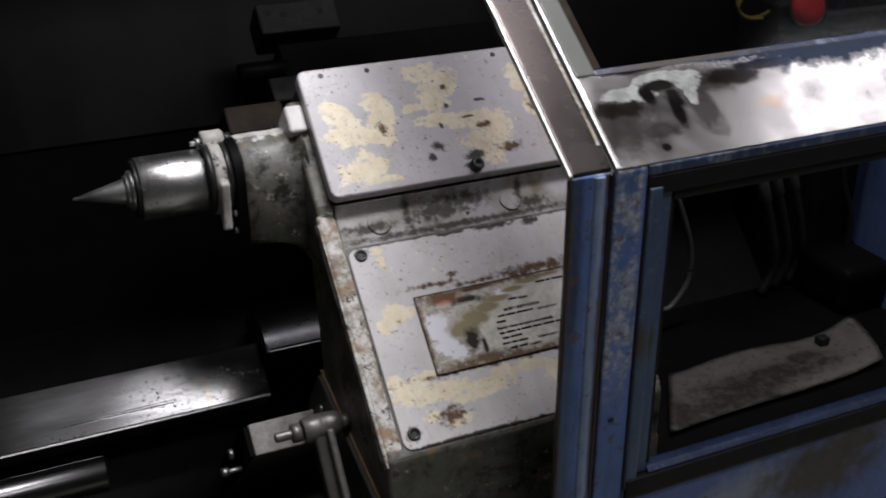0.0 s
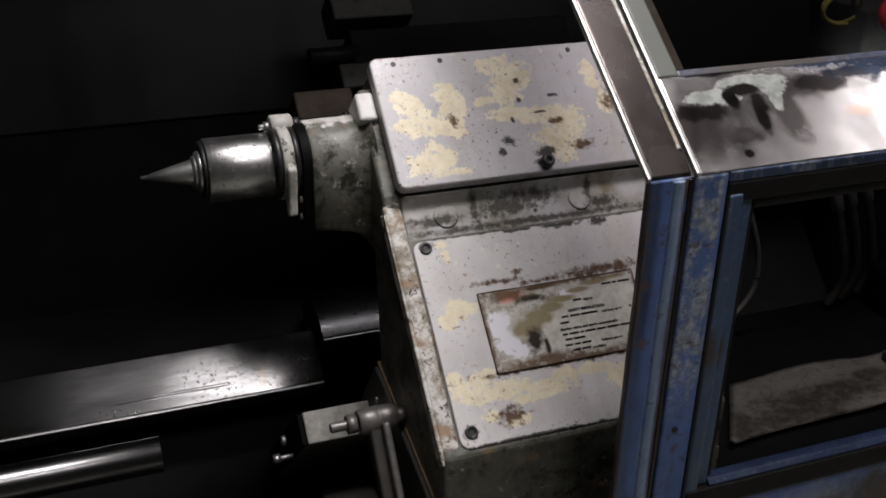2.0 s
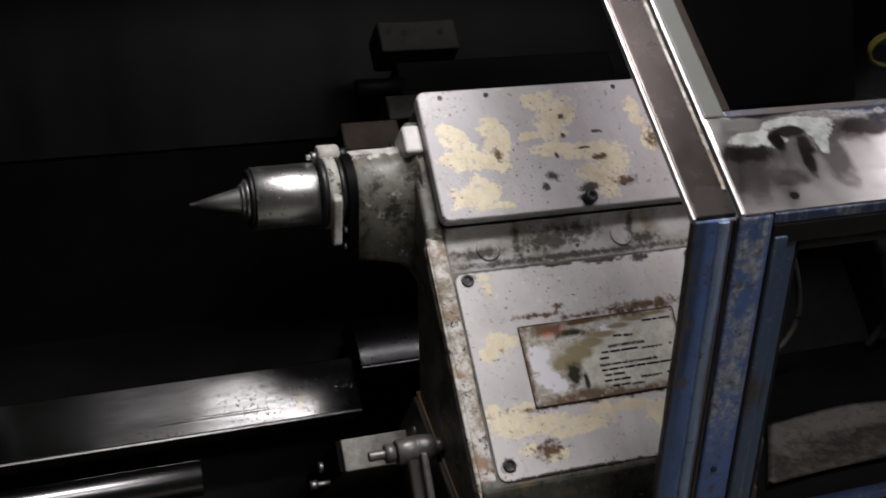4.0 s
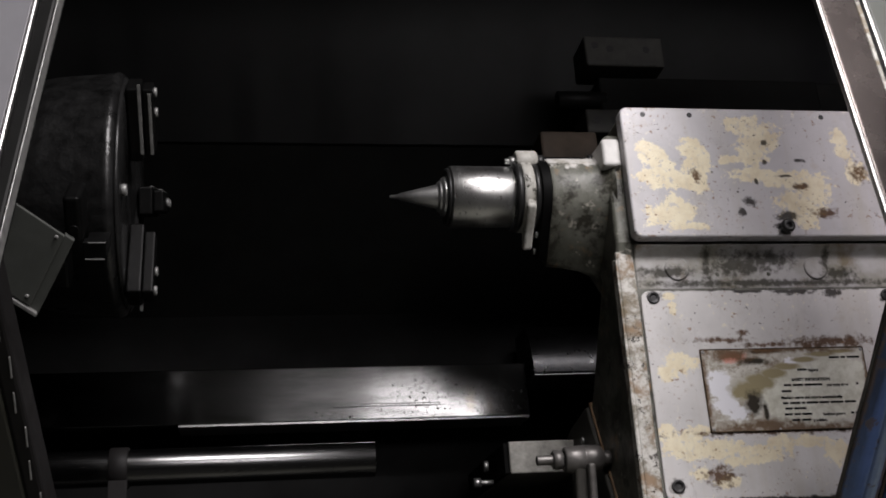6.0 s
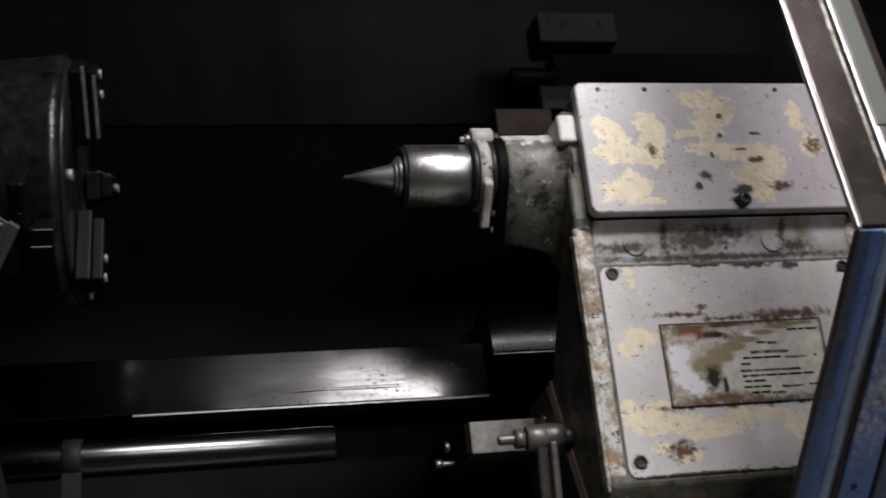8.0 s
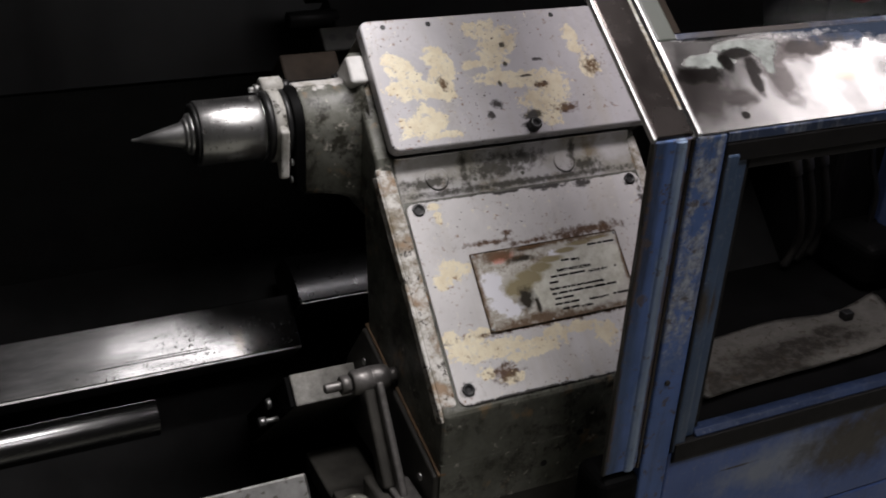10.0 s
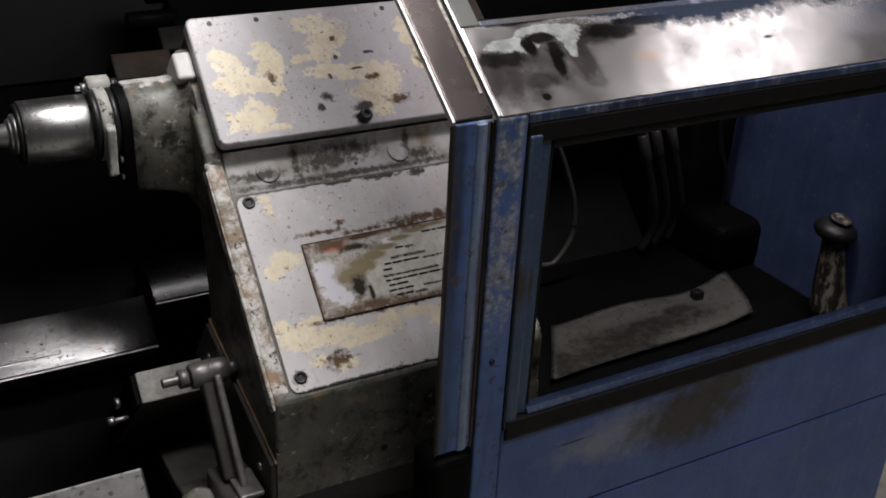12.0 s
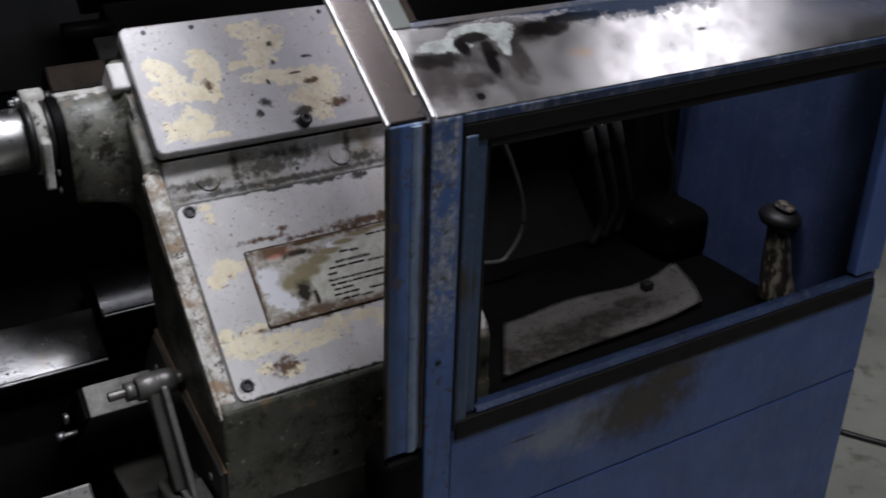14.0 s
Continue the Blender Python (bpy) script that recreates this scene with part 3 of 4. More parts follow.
def turned(rows, at, axis=(1, 0, 0), seg=48):
    """A turned shape: rows of (distance along the axis, radius)."""
    bm = bmesh.new()
    m = Vector(axis).to_track_quat("Z", "Y").to_matrix()
    at = Vector(at)
    rings = [[bm.verts.new(at + m @ Vector((r * math.cos(2 * math.pi * k / seg), r * math.sin(2 * math.pi * k / seg), d))) for k in range(seg)] for d, r in rows]
    for p, q in zip(rings, rings[1:]):
        for k in range(seg):
            bm.faces.new((p[k], p[(k + 1) % seg], q[(k + 1) % seg], q[k])).smooth = True
    bm.faces.new(rings[0][::-1])
    bm.faces.new(rings[-1])
    for e in bm.edges:
        if len(e.link_faces) == 2 and e.calc_face_angle(0) > radians(30):
            e.smooth = False
    return bm


def rod(a, b, r, seg=24, r2=None):
    a, b = Vector(a), Vector(b)
    d = b - a
    c = min(r * 0.15, 0.001)
    r2 = r if r2 is None else r2
    return turned([(0, r - c), (c, r), (d.length - c, r2), (d.length, r2 - c)], a, d, seg)


def hexnut(a, axis, width, length):
    return soften(turned([(0, width * 0.577), (length, width * 0.577)], a, axis, 6), 0.0006, 1)


def tube(points, r, seg=10, smooth=12):
    """A hose through points (Catmull-Rom)."""
    P = [Vector(p) for p in points]
    P = [P[0] * 2 - P[1]] + P + [P[-1] * 2 - P[-2]]
    line = []
    for i in range(1, len(P) - 2):
        for j in range(smooth):
            t = j / smooth
            a, b, c, d = P[i - 1:i + 3]
            line.append(0.5 * (2 * b + (c - a) * t + (2 * a - 5 * b + 4 * c - d) * t * t + (3 * b - a - 3 * c + d) * t ** 3))
    line.append(P[-2])
    bm = bmesh.new()
    rings = []
    for i, p in enumerate(line):
        d = (line[min(i + 1, len(line) - 1)] - line[max(i - 1, 0)]).normalized()
        m = d.to_track_quat("Z", "Y").to_matrix()
        rings.append([bm.verts.new(p + m @ Vector((r * math.cos(2 * math.pi * k / seg), r * math.sin(2 * math.pi * k / seg), 0))) for k in range(seg)])
    for p, q in zip(rings, rings[1:]):
        for k in range(seg):
            bm.faces.new((p[k], p[(k + 1) % seg], q[(k + 1) % seg], q[k])).smooth = True
    bm.faces.new(rings[0][::-1])
    bm.faces.new(rings[-1])
    bmesh.ops.recalc_face_normals(bm, faces=bm.faces)
    return bm


def plate(x0, x1, s0, s1, w0, w1, corner=0.008, r=0.002):
    """A plate in the slanted frame with rounded corners."""
    bm = bmesh.new()
    ring = []
    for cx, cs, a0 in ((x1 - corner, s1 - corner, 0), (x0 + corner, s1 - corner, 90), (x0 + corner, s0 + corner, 180), (x1 - corner, s0 + corner, 270)):
        for k in range(6):
            a = radians(a0 + 90 * k / 5)
            ring.append((cx + corner * math.cos(a), cs + corner * math.sin(a)))
    lo = [bm.verts.new(S(x, s, w0)) for x, s in ring]
    hi = [bm.verts.new(S(x, s, w1)) for x, s in ring]
    bm.faces.new(lo[::-1])
    top = bm.faces.new(hi)
    n = len(ring)
    for i in range(n):
        bm.faces.new((lo[i], lo[(i + 1) % n], hi[(i + 1) % n], hi[i]))
    bmesh.ops.recalc_face_normals(bm, faces=bm.faces)
    if r:
        bmesh.ops.bevel(bm, geom=list(top.edges), offset=r, segments=3, profile=0.5, affect="EDGES")
    return bm


def roughen(bm, amp, scale, cuts=0):
    """Uneven, hand-worn surface."""
    if cuts:
        bmesh.ops.subdivide_edges(bm, edges=bm.edges, cuts=cuts, use_grid_fill=True)
    for v in bm.verts:
        v.co += v.normal * amp * noise.noise(v.co * scale)
    return bm


# ---- floor and workshop shell ----
tagged(part("floor", box((-5, -5, -.1), (6, 5, 0), 0), M_FLOOR), "stained pale concrete workshop floor", "floor", kind="structure")
M_WALL = plain("workshop_wall", (0.35, 0.35, 0.34), 0.7, 0, 0.2, 3)
for nm, lo, hi in (("wall_north", (-5, 5, 0), (6, 5.2, 4)), ("wall_south", (-5, -5.2, 0), (6, -5, 4)), ("wall_east", (6, -5, 0), (6.2, 5, 4)), ("wall_west", (-5.2, -5, 0), (-5, 5, 4))):
    tagged(part(nm, box(lo, hi, 0), M_WALL), "plain dim painted workshop wall", "wall", kind="structure")
tagged(part("ceiling", box((-5.2, -5.2, 4), (6.2, 5.2, 4.2), 0), M_WALL), "plain dim workshop ceiling", "ceiling", kind="structure")

# ---- machine enclosure ----
shell = thing("machine_enclosure", "oily steel enclosure of the lathe, darkened for the shade inside", "machine housing", kind="structure")
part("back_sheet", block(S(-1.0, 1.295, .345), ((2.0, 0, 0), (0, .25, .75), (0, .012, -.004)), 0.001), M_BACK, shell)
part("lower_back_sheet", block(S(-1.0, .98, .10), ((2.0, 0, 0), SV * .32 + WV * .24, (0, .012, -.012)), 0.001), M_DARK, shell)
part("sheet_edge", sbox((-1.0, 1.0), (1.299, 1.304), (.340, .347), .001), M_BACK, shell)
# unseen sheet, added and placed to shade the back of the machine
part("unseen_shade_roof", box((-1.02, .27, 1.80), (1.02, 1.1, 1.82)), M_DARK, shell)
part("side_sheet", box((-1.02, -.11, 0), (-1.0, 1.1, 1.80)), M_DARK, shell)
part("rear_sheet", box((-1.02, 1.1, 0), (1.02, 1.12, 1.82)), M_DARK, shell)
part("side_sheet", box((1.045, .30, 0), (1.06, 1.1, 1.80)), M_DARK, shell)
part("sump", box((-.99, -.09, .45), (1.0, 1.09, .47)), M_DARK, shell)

# ---- slanted bed and ways ----
bed = thing("lathe_bed", "slanted cast bed with worn bright guide ways", "lathe bed")
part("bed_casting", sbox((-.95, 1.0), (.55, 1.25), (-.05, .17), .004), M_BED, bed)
part("way_strip", sbox((-.78, 0.0), (.881, .962), (.171, .269), .0015), M_WAY, bed, "worn bright steel guide way strip")
part("way_lip", sbox((-.52, 0.0), (.878, .881), (.2, .2675), .0004), M_EDGESTEEL, bed)
# profile rolls back so the face darkens upward, a fade put into the shape
crown = [(.936, .20), (.936, .3015), (.9385, .304), (.950, .3035), (.962, .3015), (.974, .2975), (.986, .2915), (.998, .284), (1.010, .275), (1.02, .266), (1.02, .20)]
way = prism([(Q * (a - b), Q * (a + b)) for a, b in crown], .004, .36)
for f in way.faces:
    f.smooth = len(f.verts) == 4
for e in way.edges:
    e.smooth = e.calc_face_angle(0) < radians(30)
part("way_block", way, M_BLOCK, bed, "raised rounded steel guide way")
# bright strip stands for the lamp's reflection along the lower edge
part("way_block_glint", sbox((.004, .36), (.934, .936), (.2, .3025), .0004), M_EDGESTEEL, bed)
part("front_rail", sbox((-.082, .36), (.764, .806), (.172, .467), .002), M_RAIL, bed, "pale machined lower guide rail")
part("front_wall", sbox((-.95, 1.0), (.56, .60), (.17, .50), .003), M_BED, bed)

ledge = thing("bed_ledge", "oily cast ledge below the tailstock with a bolt", "machine ledge")
part("plate", roughen(box((.03, .03, .775), (.115, .195, .80), .003), .001, 40), M_SADDLE, ledge)
part("floor_plate", box((-.06, -.06, .74), (.62, .24, .77), .003), M_SADDLE, ledge)
part("front_strip", box((-.02, -.01, .77), (.62, .035, .806), .003), M_SADDLE, ledge)
part("worn_edge", roughen(box((.03, .188, .80), (.115, .2, .806), .001), .002, 90, 4), M_EDGE, ledge, "paint worn off along the ledge")
part("bolt", rod((.062, .12, .80), (.062, .12, .806), .007), M_BLACK, ledge)
part("cast_lump", roughen(turned([(0, .02), (.02, .035), (.045, .03), (.055, .012)], (.15, .17, .77), (0, 0, 1), 16), .008, 30, 1), M_CAST, ledge)

low = thing("lower_bar", "pale flat machined bar at the front of the bed", "steel bar")
part("bar", roughen(sbox((-.75, -.125), (.60, .67), (.56, .60), .003), .0006, 60), M_LOWBAR, low)
part("bar_support", sbox((-.70, -.2), (.60, .65), (.17, .56), .003), M_BED, low)

# ---- tailstock ----
tail = thing("tailstock", "worn grey tailstock with flaking cream paint and oily stains", "tailstock")
body = prism([(-.016, .904), (-.016, .982), (.0, .9955), (.192, 1.187), (.2, 1.205), (.30, 1.305), (.36, 1.25), (.34, 1.17), (.236, 1.135), (.206, .957)], .013, .376, .006, 3)
part("cast_body", body, M_CAST, tail, "grimy cast iron tailstock body")
part("left_rim", roughen(sbox((.012, .034), (.690, .985), (.69, .7055), .005, 3), .0012, 70, 3), M_EDGE, tail, "chipped paint along the casting rim")
part("right_rim", roughen(sbox((.362, .3775), (.690, .985), (.69, .7055), .005, 3), .0012, 70, 3), M_EDGE, tail, "chipped paint along the casting rim")
part("casting_lip", roughen(prism([(-.0175, .976), (.003, .9975), (.190, 1.186), (.203, 1.180), (.012, .985), (-.006, .968)], .0105, .0135, .001), .0015, 60, 2), M_EDGE, tail, "bare chipped edge of the casting")
for px in (.135, .2, .30):
    part("paint_run", roughen(turned([(0, .004), (.0008, .0035), (.0012, .001)], S(px, .955, .704), WV, 14), .001, 200), M_CAST, tail)
part("step_face", prism([(Q * (.936 - .69), Q * (.936 + .69)), (Q * (.936 - .704), Q * (.936 + .704)), (Q * (.975 - .706), Q * (.975 + .706)), (Q * (.988 - .717), Q * (.988 + .717)), (Q * (1.0 - .69), Q * (1.0 + .69))], .034, .362, .002), M_STEP, tail, "stained strip under the cover")
for px in (.085, .262):
    part("grip_recess", turned([(0, .014), (.002, .0155), (.003, .013)], S(px, .962, .7035), WV, 24), M_STEP, tail)
panel = part("front_panel", plate(.035, .361, .689, .934, .70, .7075, .012, .0015), M_PANEL, tail, "grey cover panel with cream patches and rust")
for px, ps in ((.05, .707), (.05, .925), (.346, .707), (.346, .925)):
    sc = part("screw", turned([(0, .0075), (.002, .0075), (.0025, .0068), (.0025, .004), (.0008, .0035)], S(px, ps, .707), WV, 20), M_BLACK, panel)
cover = part("top_cover", plate(.029, .40, .992, 1.162, .716, .732, .010, .0028), M_COVER, tail, "bright grey top cover with cream paint patches")
for px in (.058, .118, .292):
    part("screw_hole", turned([(0, .0034), (.0004, .0034)], S(px, 1.152, .732), WV, 12), M_BLACK, cover)
part("knob", turned([(0, .0085), (.010, .0085), (.012, .007), (.012, .003), (.009, .0025)], S(.218, 1.003, .731), WV, 20), M_BLACK, cover, "black socket screw")
part("cover_skirt", prism([(Q * (.996 - .717), Q * (.996 + .717)), (Q * (1.158 - .717), Q * (1.158 + .717)), (Q * (1.158 - .66), Q * (1.158 + .66)), (Q * (.996 - .69), Q * (.996 + .69))], .034, .39, .003), M_CAST, tail)

# front face drillings
for p in ((.198, -.016, .914), (.152, -.016, .880)):
    part("drilled_hole", turned([(0, .0045), (.0006, .0045)], (p[0], p[1] - .0003, p[2]), (0, -1, 0), 14), M_BLACK, tail)
part("apron", box((.0135, -.0163, .845), (.3755, .19, .914), .0), M_CAST, tail)

# saddle and gasket
part("gasket", prism([(-.0165, .9005), (.212, .9725), (.212, .975), (-.0165, .903)], .0105, .02), M_GASKET, tail, "thin orange gasket line")
part("saddle", prism([(-.014, .80), (-.014, .899), (.210, .970), (.26, .90), (.30, .80)], .006, .376, .003), M_SADDLE, tail, "oily dark saddle")
for p in ((.004, .20, .925), (.004, .02, .875)):
    part("saddle_screw", rod(p, (.010, p[1], p[2]), .005, 14), M_ROUGH, tail)

# quill housing, quill, centre
AX_S, AX_W = 1.0745, .655
AXP = S(0, AX_S, AX_W)


def boss(rows, drop):
    """A boss along x with a round top, upright sides and a flat foot: rows of (x, half width, extra depth below)."""
    bm = bmesh.new()
    rings = []
    for x, h, low in rows:
        arc = [(AXP.y - h * math.cos(radians(a)), AXP.z + h * math.sin(radians(a))) for a in range(0, 181, 9)]
        c = .010
        foot = AXP.z - drop - low
        outline = arc + [(AXP.y + h, foot + c), (AXP.y + h - c, foot), (AXP.y - h + c, foot), (AXP.y - h + c * .3, foot + c * .3), (AXP.y - h, foot + c)]
        rings.append([bm.verts.new((x, y, z)) for y, z in outline])
    n = len(rings[0])
    for p, q in zip(rings, rings[1:]):
        for k in range(n):
            bm.faces.new((p[k], p[(k + 1) % n], q[(k + 1) % n], q[k])).smooth = True
    bm.faces.new(rings[0][::-1])
    bm.faces.new(rings[-1])
    bmesh.ops.recalc_face_normals(bm, faces=bm.faces)
    for e in bm.edges:
        if len(e.link_faces) == 2 and e.calc_face_angle(0) > radians(38):
            e.smooth = False
    return bm


part("quill_housing", roughen(boss([(-.055, .0465, -.002), (-.052, .048, 0), (-.03, .048, .002), (-.01, .048, .006), (.004, .049, .012), (.014, .054, .022), (.02, .062, .034)], .078), .0009, 45), M_HOUSING, tail, "grimy grey quill housing boss")
# plate in near black, standing for the dark gap before the housing
endp = part("end_plate", boss([(-.0675, .043, -.012), (-.066, .0455, -.008), (-.0555, .0455, -.008)], .078), M_TRAY, tail, "end plate on the housing, blackened as a shaded gap")
for dy, dz in ((-.036, -.035), (-.034, -.058)):
    part("plate_screw", rod((-.0705, AXP.y + dy, AXP.z + dz), (-.067, AXP.y + dy, AXP.z + dz), .0045, 14), M_DULLEDGE, endp)
part("top_block", sbox((-.044, .032), (1.128, 1.178), (.565, .632), .003), M_BROWN, tail, "oily brown block above the housing")
part("quill", turned([(-.1, .041), (.0, .041)], AXP, (1, 0, 0), 64), M_GROUND, tail, "polished quill")
cen = part("live_center", turned([(-.2475, .0008), (-.2465, .0020), (-.236, .0032), (-.2355, .0042), (-.19, .0150), (-.1885, .0158), (-.1885, .0185), (-.186, .0195), (-.184, .0195), (-.184, .0235), (-.181, .0245), (-.179, .0245)], AXP, (1, 0, 0), 64), M_TIP, tail, "polished pointed live center")
part("seal_ring", turned([(-.180, .031), (-.179, .0352), (-.1755, .0352), (-.175, .032)], AXP, (1, 0, 0), 64), M_BLACK, cen)
part("center_sleeve", turned([(-.175, .0365), (-.1735, .0378), (-.099, .0378), (-.097, .0365)], AXP, (1, 0, 0), 64), M_SLEEVE, cen, "bright ground sleeve with small pits")
part("collar", turned([(-.097, .036), (-.0965, .0425), (-.089, .043), (-.0885, .040)], AXP, (1, 0, 0), 64), M_BLACK, cen)
part("collar", turned([(-.0745, .040), (-.074, .043), (-.068, .043), (-.0675, .040)], AXP, (1, 0, 0), 64), M_BLACK, cen)
RS, RW = 1.1150, .672
rp = S(0, RS, RW)
ring = part("clamp_ring", turned([(-.0885, .0425), (-.0875, .0445), (-.0755, .0445), (-.0745, .0425)], AXP, (1, 0, 0), 64), M_WHITE, tail, "chipped white clamp ring")
part("clamp_arm", roughen(prism([(AXP.y - .049, AXP.z - .050), (AXP.y - .036, AXP.z - .054), (AXP.y - .030, AXP.z + .02), (rp.y + .012, rp.z + .004), (rp.y - .004, rp.z + .013), (rp.y - .014, rp.z - .002), (AXP.y - .051, AXP.z + .01)], -.0865, -.0755, .003, 3), .0014, 60, 2), M_WHITE, ring, "flat white arm with chipped paint")
part("lug_head", turned([(-.092, .011), (-.090, .0135), (-.067, .0135), (-.065, .011)], rp, (1, 0, 0), 32), M_WHITE, ring)
part("lug_nut", hexnut(S(-.099, RS, RW), (1, 0, 0), .011, .008), M_ROUGH, ring)
part("lug_stud", rod(S(-.105, RS, RW), S(-.092, RS, RW), .0035, 16), M_ROUGH, ring)
part("guide_rod", rod(S(-.066, RS, RW), S(.04, RS, RW), .0062, 24), M_ROD, tail, "thin polished guide rod")
part("rod_nut", hexnut(S(-.065, RS, RW), (1, 0, 0), .015, .009), M_BLACK, tail)
part("rod_block", sbox((.006, .0285), (RS - .026, RS + .010), (.652, .720), .004, 3), M_BRIGHTWHITE, tail, "white painted rod bearing block")
part("rod_bush", turned([(.000, .008), (.0015, .0095), (.0058, .0095)], rp, (1, 0, 0), 24), M_BLACK, tail)

# right rear of the tailstock: pin hole in the left face
part("pin_bore", turned([(0, .011), (.0015, .012), (.003, .011)], S(.0105, .757, .585), (1, 0, 0), 24), M_BLACK, tail)

# instruction plate with print
lab = part("instruction_plate", plate(.097, .300, .765, .861, .7076, .7092, .002, .0004), M_LABEL, tail, "scuffed instruction plate with rusty edges")
for px, ps in ((.0995, .8585), (.0995, .7675), (.2975, .8585), (.2975, .7675), (.18, .7665)):
    part("rivet", turned([(0, .0016), (.0006, .0014), (.0009, .0006)], S(px, ps, .7091), WV, 10), M_ROUGH, lab)

RIM = plain("rusty_plate_rim", (0.10, 0.065, 0.035), 0.6, 0.2, 0.8, 90, 0.001, 0.2)
for rx, rs in (((.0965, .0978), (.765, .861)), ((.2992, .3005), (.765, .861)), ((.0978, .2992), (.7645, .7658)), ((.0978, .2992), (.8602, .8615))):
    part("plate_rim", roughen(sbox(rx, rs, (.7074, .7098), .0004), .0004, 200, 6), RIM, lab, "rusty rim")


for px, ps in ((.1, .858), (.1, .768), (.297, .858), (.297, .768)):
    part("rivet", turned([(0, .0022), (.0007, .0020), (.0011, .0010)], S(px, ps, .7091), WV, 12), M_DULLEDGE, lab)


def words(text, x, s, size, bold=0.0):
    cu = bpy.data.curves.new("print", "FONT")
    cu.body, cu.size, cu.extrude, cu.offset = text, size, 0.00008, bold
    tmp = bpy.data.objects.new("print_source", cu)
    me = bpy.data.meshes.new_from_object(tmp)
    bpy.data.objects.remove(tmp)
    me.materials.clear()
    me.materials.append(M_INK)
    ob = new("printed_line", me)
    ob.matrix_basis = Matrix((( 1, 0, 0, x), (0, Q, -Q, S(0, s, .7094).y), (0, Q, Q, S(0, s, .7094).z), (0, 0, 0, 1)))
    ob.parent = lab
    return ob


def bars(x, s, lengths, h=.0025):
    for n in lengths:
        part("print_bar", sbox((x, x + n), (s, s + h), (.7091, .7094), 0), M_INK, lab)
        x += n + .0018


words("injury.", .2265, .8325, .0052, .00025)
words("SAFETY INSTRUCTION", .2035, .8215, .0047, .00028)
words("and body clear", .2455, .8145, .0046, .00022)
words("Machine starts and moves automatically.", .187, .8005, .0047, .00022)
words("lockout power", .2355, .7805, .0046, .00022)
words("servicing.", .222, .7738, .0046, .00022)
bars(.255, .8475, [.013, .006, .016])
bars(.213, .8335, [.0115])
bars(.193, .8155, [.009, .013, .022])
bars(.283, .8155, [.003])
bars(.189, .8085, [.012])
bars(.188, .7945, [.007, .013, .004, .014, .012, .016, .014])
bars(.190, .7882, [.009, .015])
bars(.188, .7815, [.010, .008, .012])
bars(.27, .7815, [.004, .018])
bars(.196, .7748, [.010, .011])

# ---- adjusting link on the bed in front of the tailstock ----
link = thing("adjusting_link", "forged steel stop link with threaded bolt and nuts", "machine linkage")
LS, LW = .7595, .593
part("boss", turned([(-.045, .0135), (-.0435, .0152), (-.0215, .0165), (-.0205, .0158), (-.0195, .0168), (-.004, .0160), (.0015, .0140), (.003, .012)], S(0, LS, LW), (1, 0, 0), 40), M_CASTSTEEL, link, "forged boss with a parting ridge")
part("threaded_bolt", turned([(-.0785, .0045)] + [(-.077 + i * .0009, .0052 if i % 2 else .0064) for i in range(36)], S(0, LS, LW), (1, 0, 0), 20), M_CASTSTEEL, link, "threaded steel bolt")
part("jam_nut", hexnut(S(-.0585, LS, LW), (1, 0, 0), .020, .0115), M_CASTSTEEL, link)
part("washer", rod(S(-.047, LS, LW), S(-.045, LS, LW), .0095, 20), M_BLACK, link)
part("hex_head", hexnut(S(.003, LS, LW), (1, 0, 0), .0165, .011), M_CASTSTEEL, link)
part("pin", rod(S(.013, LS, LW), S(.04, LS, LW), .0062, 20), M_ROD, link, "bright round pin")
part("stem", prism([(.050, .845), (.124, .950), (.108, .962), (.030, .858)], -.034, -.016, .004, 3), M_SADDLE, link)
part("stem_rib", roughen(prism([(.024, .85), (.106, .958), (.096, .966), (.010, .858)], -.021, -.012, .003, 3), .0006, 60), M_CASTSTEEL, link, "worn rib down the stem")
part("foot", roughen(box((-.045, .0, .806), (.004, .075, .852), .006, 3), .0012, 50, 2), M_SADDLE, link)
part("foot_cap", roughen(box((-.028, -.006, .8525), (.002, .045, .8585), .002, 2), .001, 60, 2), M_CASTSTEEL, link, "worn flat on the foot")
part("foot_lug", roughen(turned([(0, .02), (.006, .024), (.03, .022), (.034, .016)], (-.062, .05, .80), (0, -.2, 1), 20), .003, 50), M_CAST, link)
part("foot_base", box((-.07, -.03, .77), (.02, .11, .807), .003), M_SADDLE, link)

stop = thing("rail_stop_screw", "small bright screws at the end of the guide rail", "screw")
# bracket stretched over the rail's end as a black sheet for its shade
part("bracket", sbox((-.0885, -.0825), (.765, .805), (.20, .462), .001), M_TRAY, stop)
part("screw_head", hexnut(S(-.118, .764, .393), (1, 0, 0), .012, .01), M_EDGESTEEL, stop, "bright hex head")
part("screw_shank", rod(S(-.11, .764, .393), S(-.09, .764, .393), .004, 14), M_ROUGH, stop)
part("nut", hexnut(S(-.104, .785, .40), (1, 0, 0), .013, .006), M_ROUGH, stop)

# ---- round bar with strap ----
rb = thing("round_bar", "polished round steel bar held by a black strap", "steel bar")
part("bar", rod(S(-.95, .771, .575), S(-.27, .771, .575), .0205, 48), M_BAR, rb)
part("strap", turned([(-.572, .0225), (-.571, .0235), (-.552, .0235), (-.551, .0225)], S(0, .771, .575), (1, 0, 0), 40), M_RUBBER, rb, "black strap round the bar")
part("strap_tail", sbox((-.572, -.551), (.60, .777), (.588, .592), .001), M_RUBBER, rb)
part("bar_bracket", sbox((-.92, -.88), (.60, .79), (.45, .60), .003), M_SADDLE, rb)

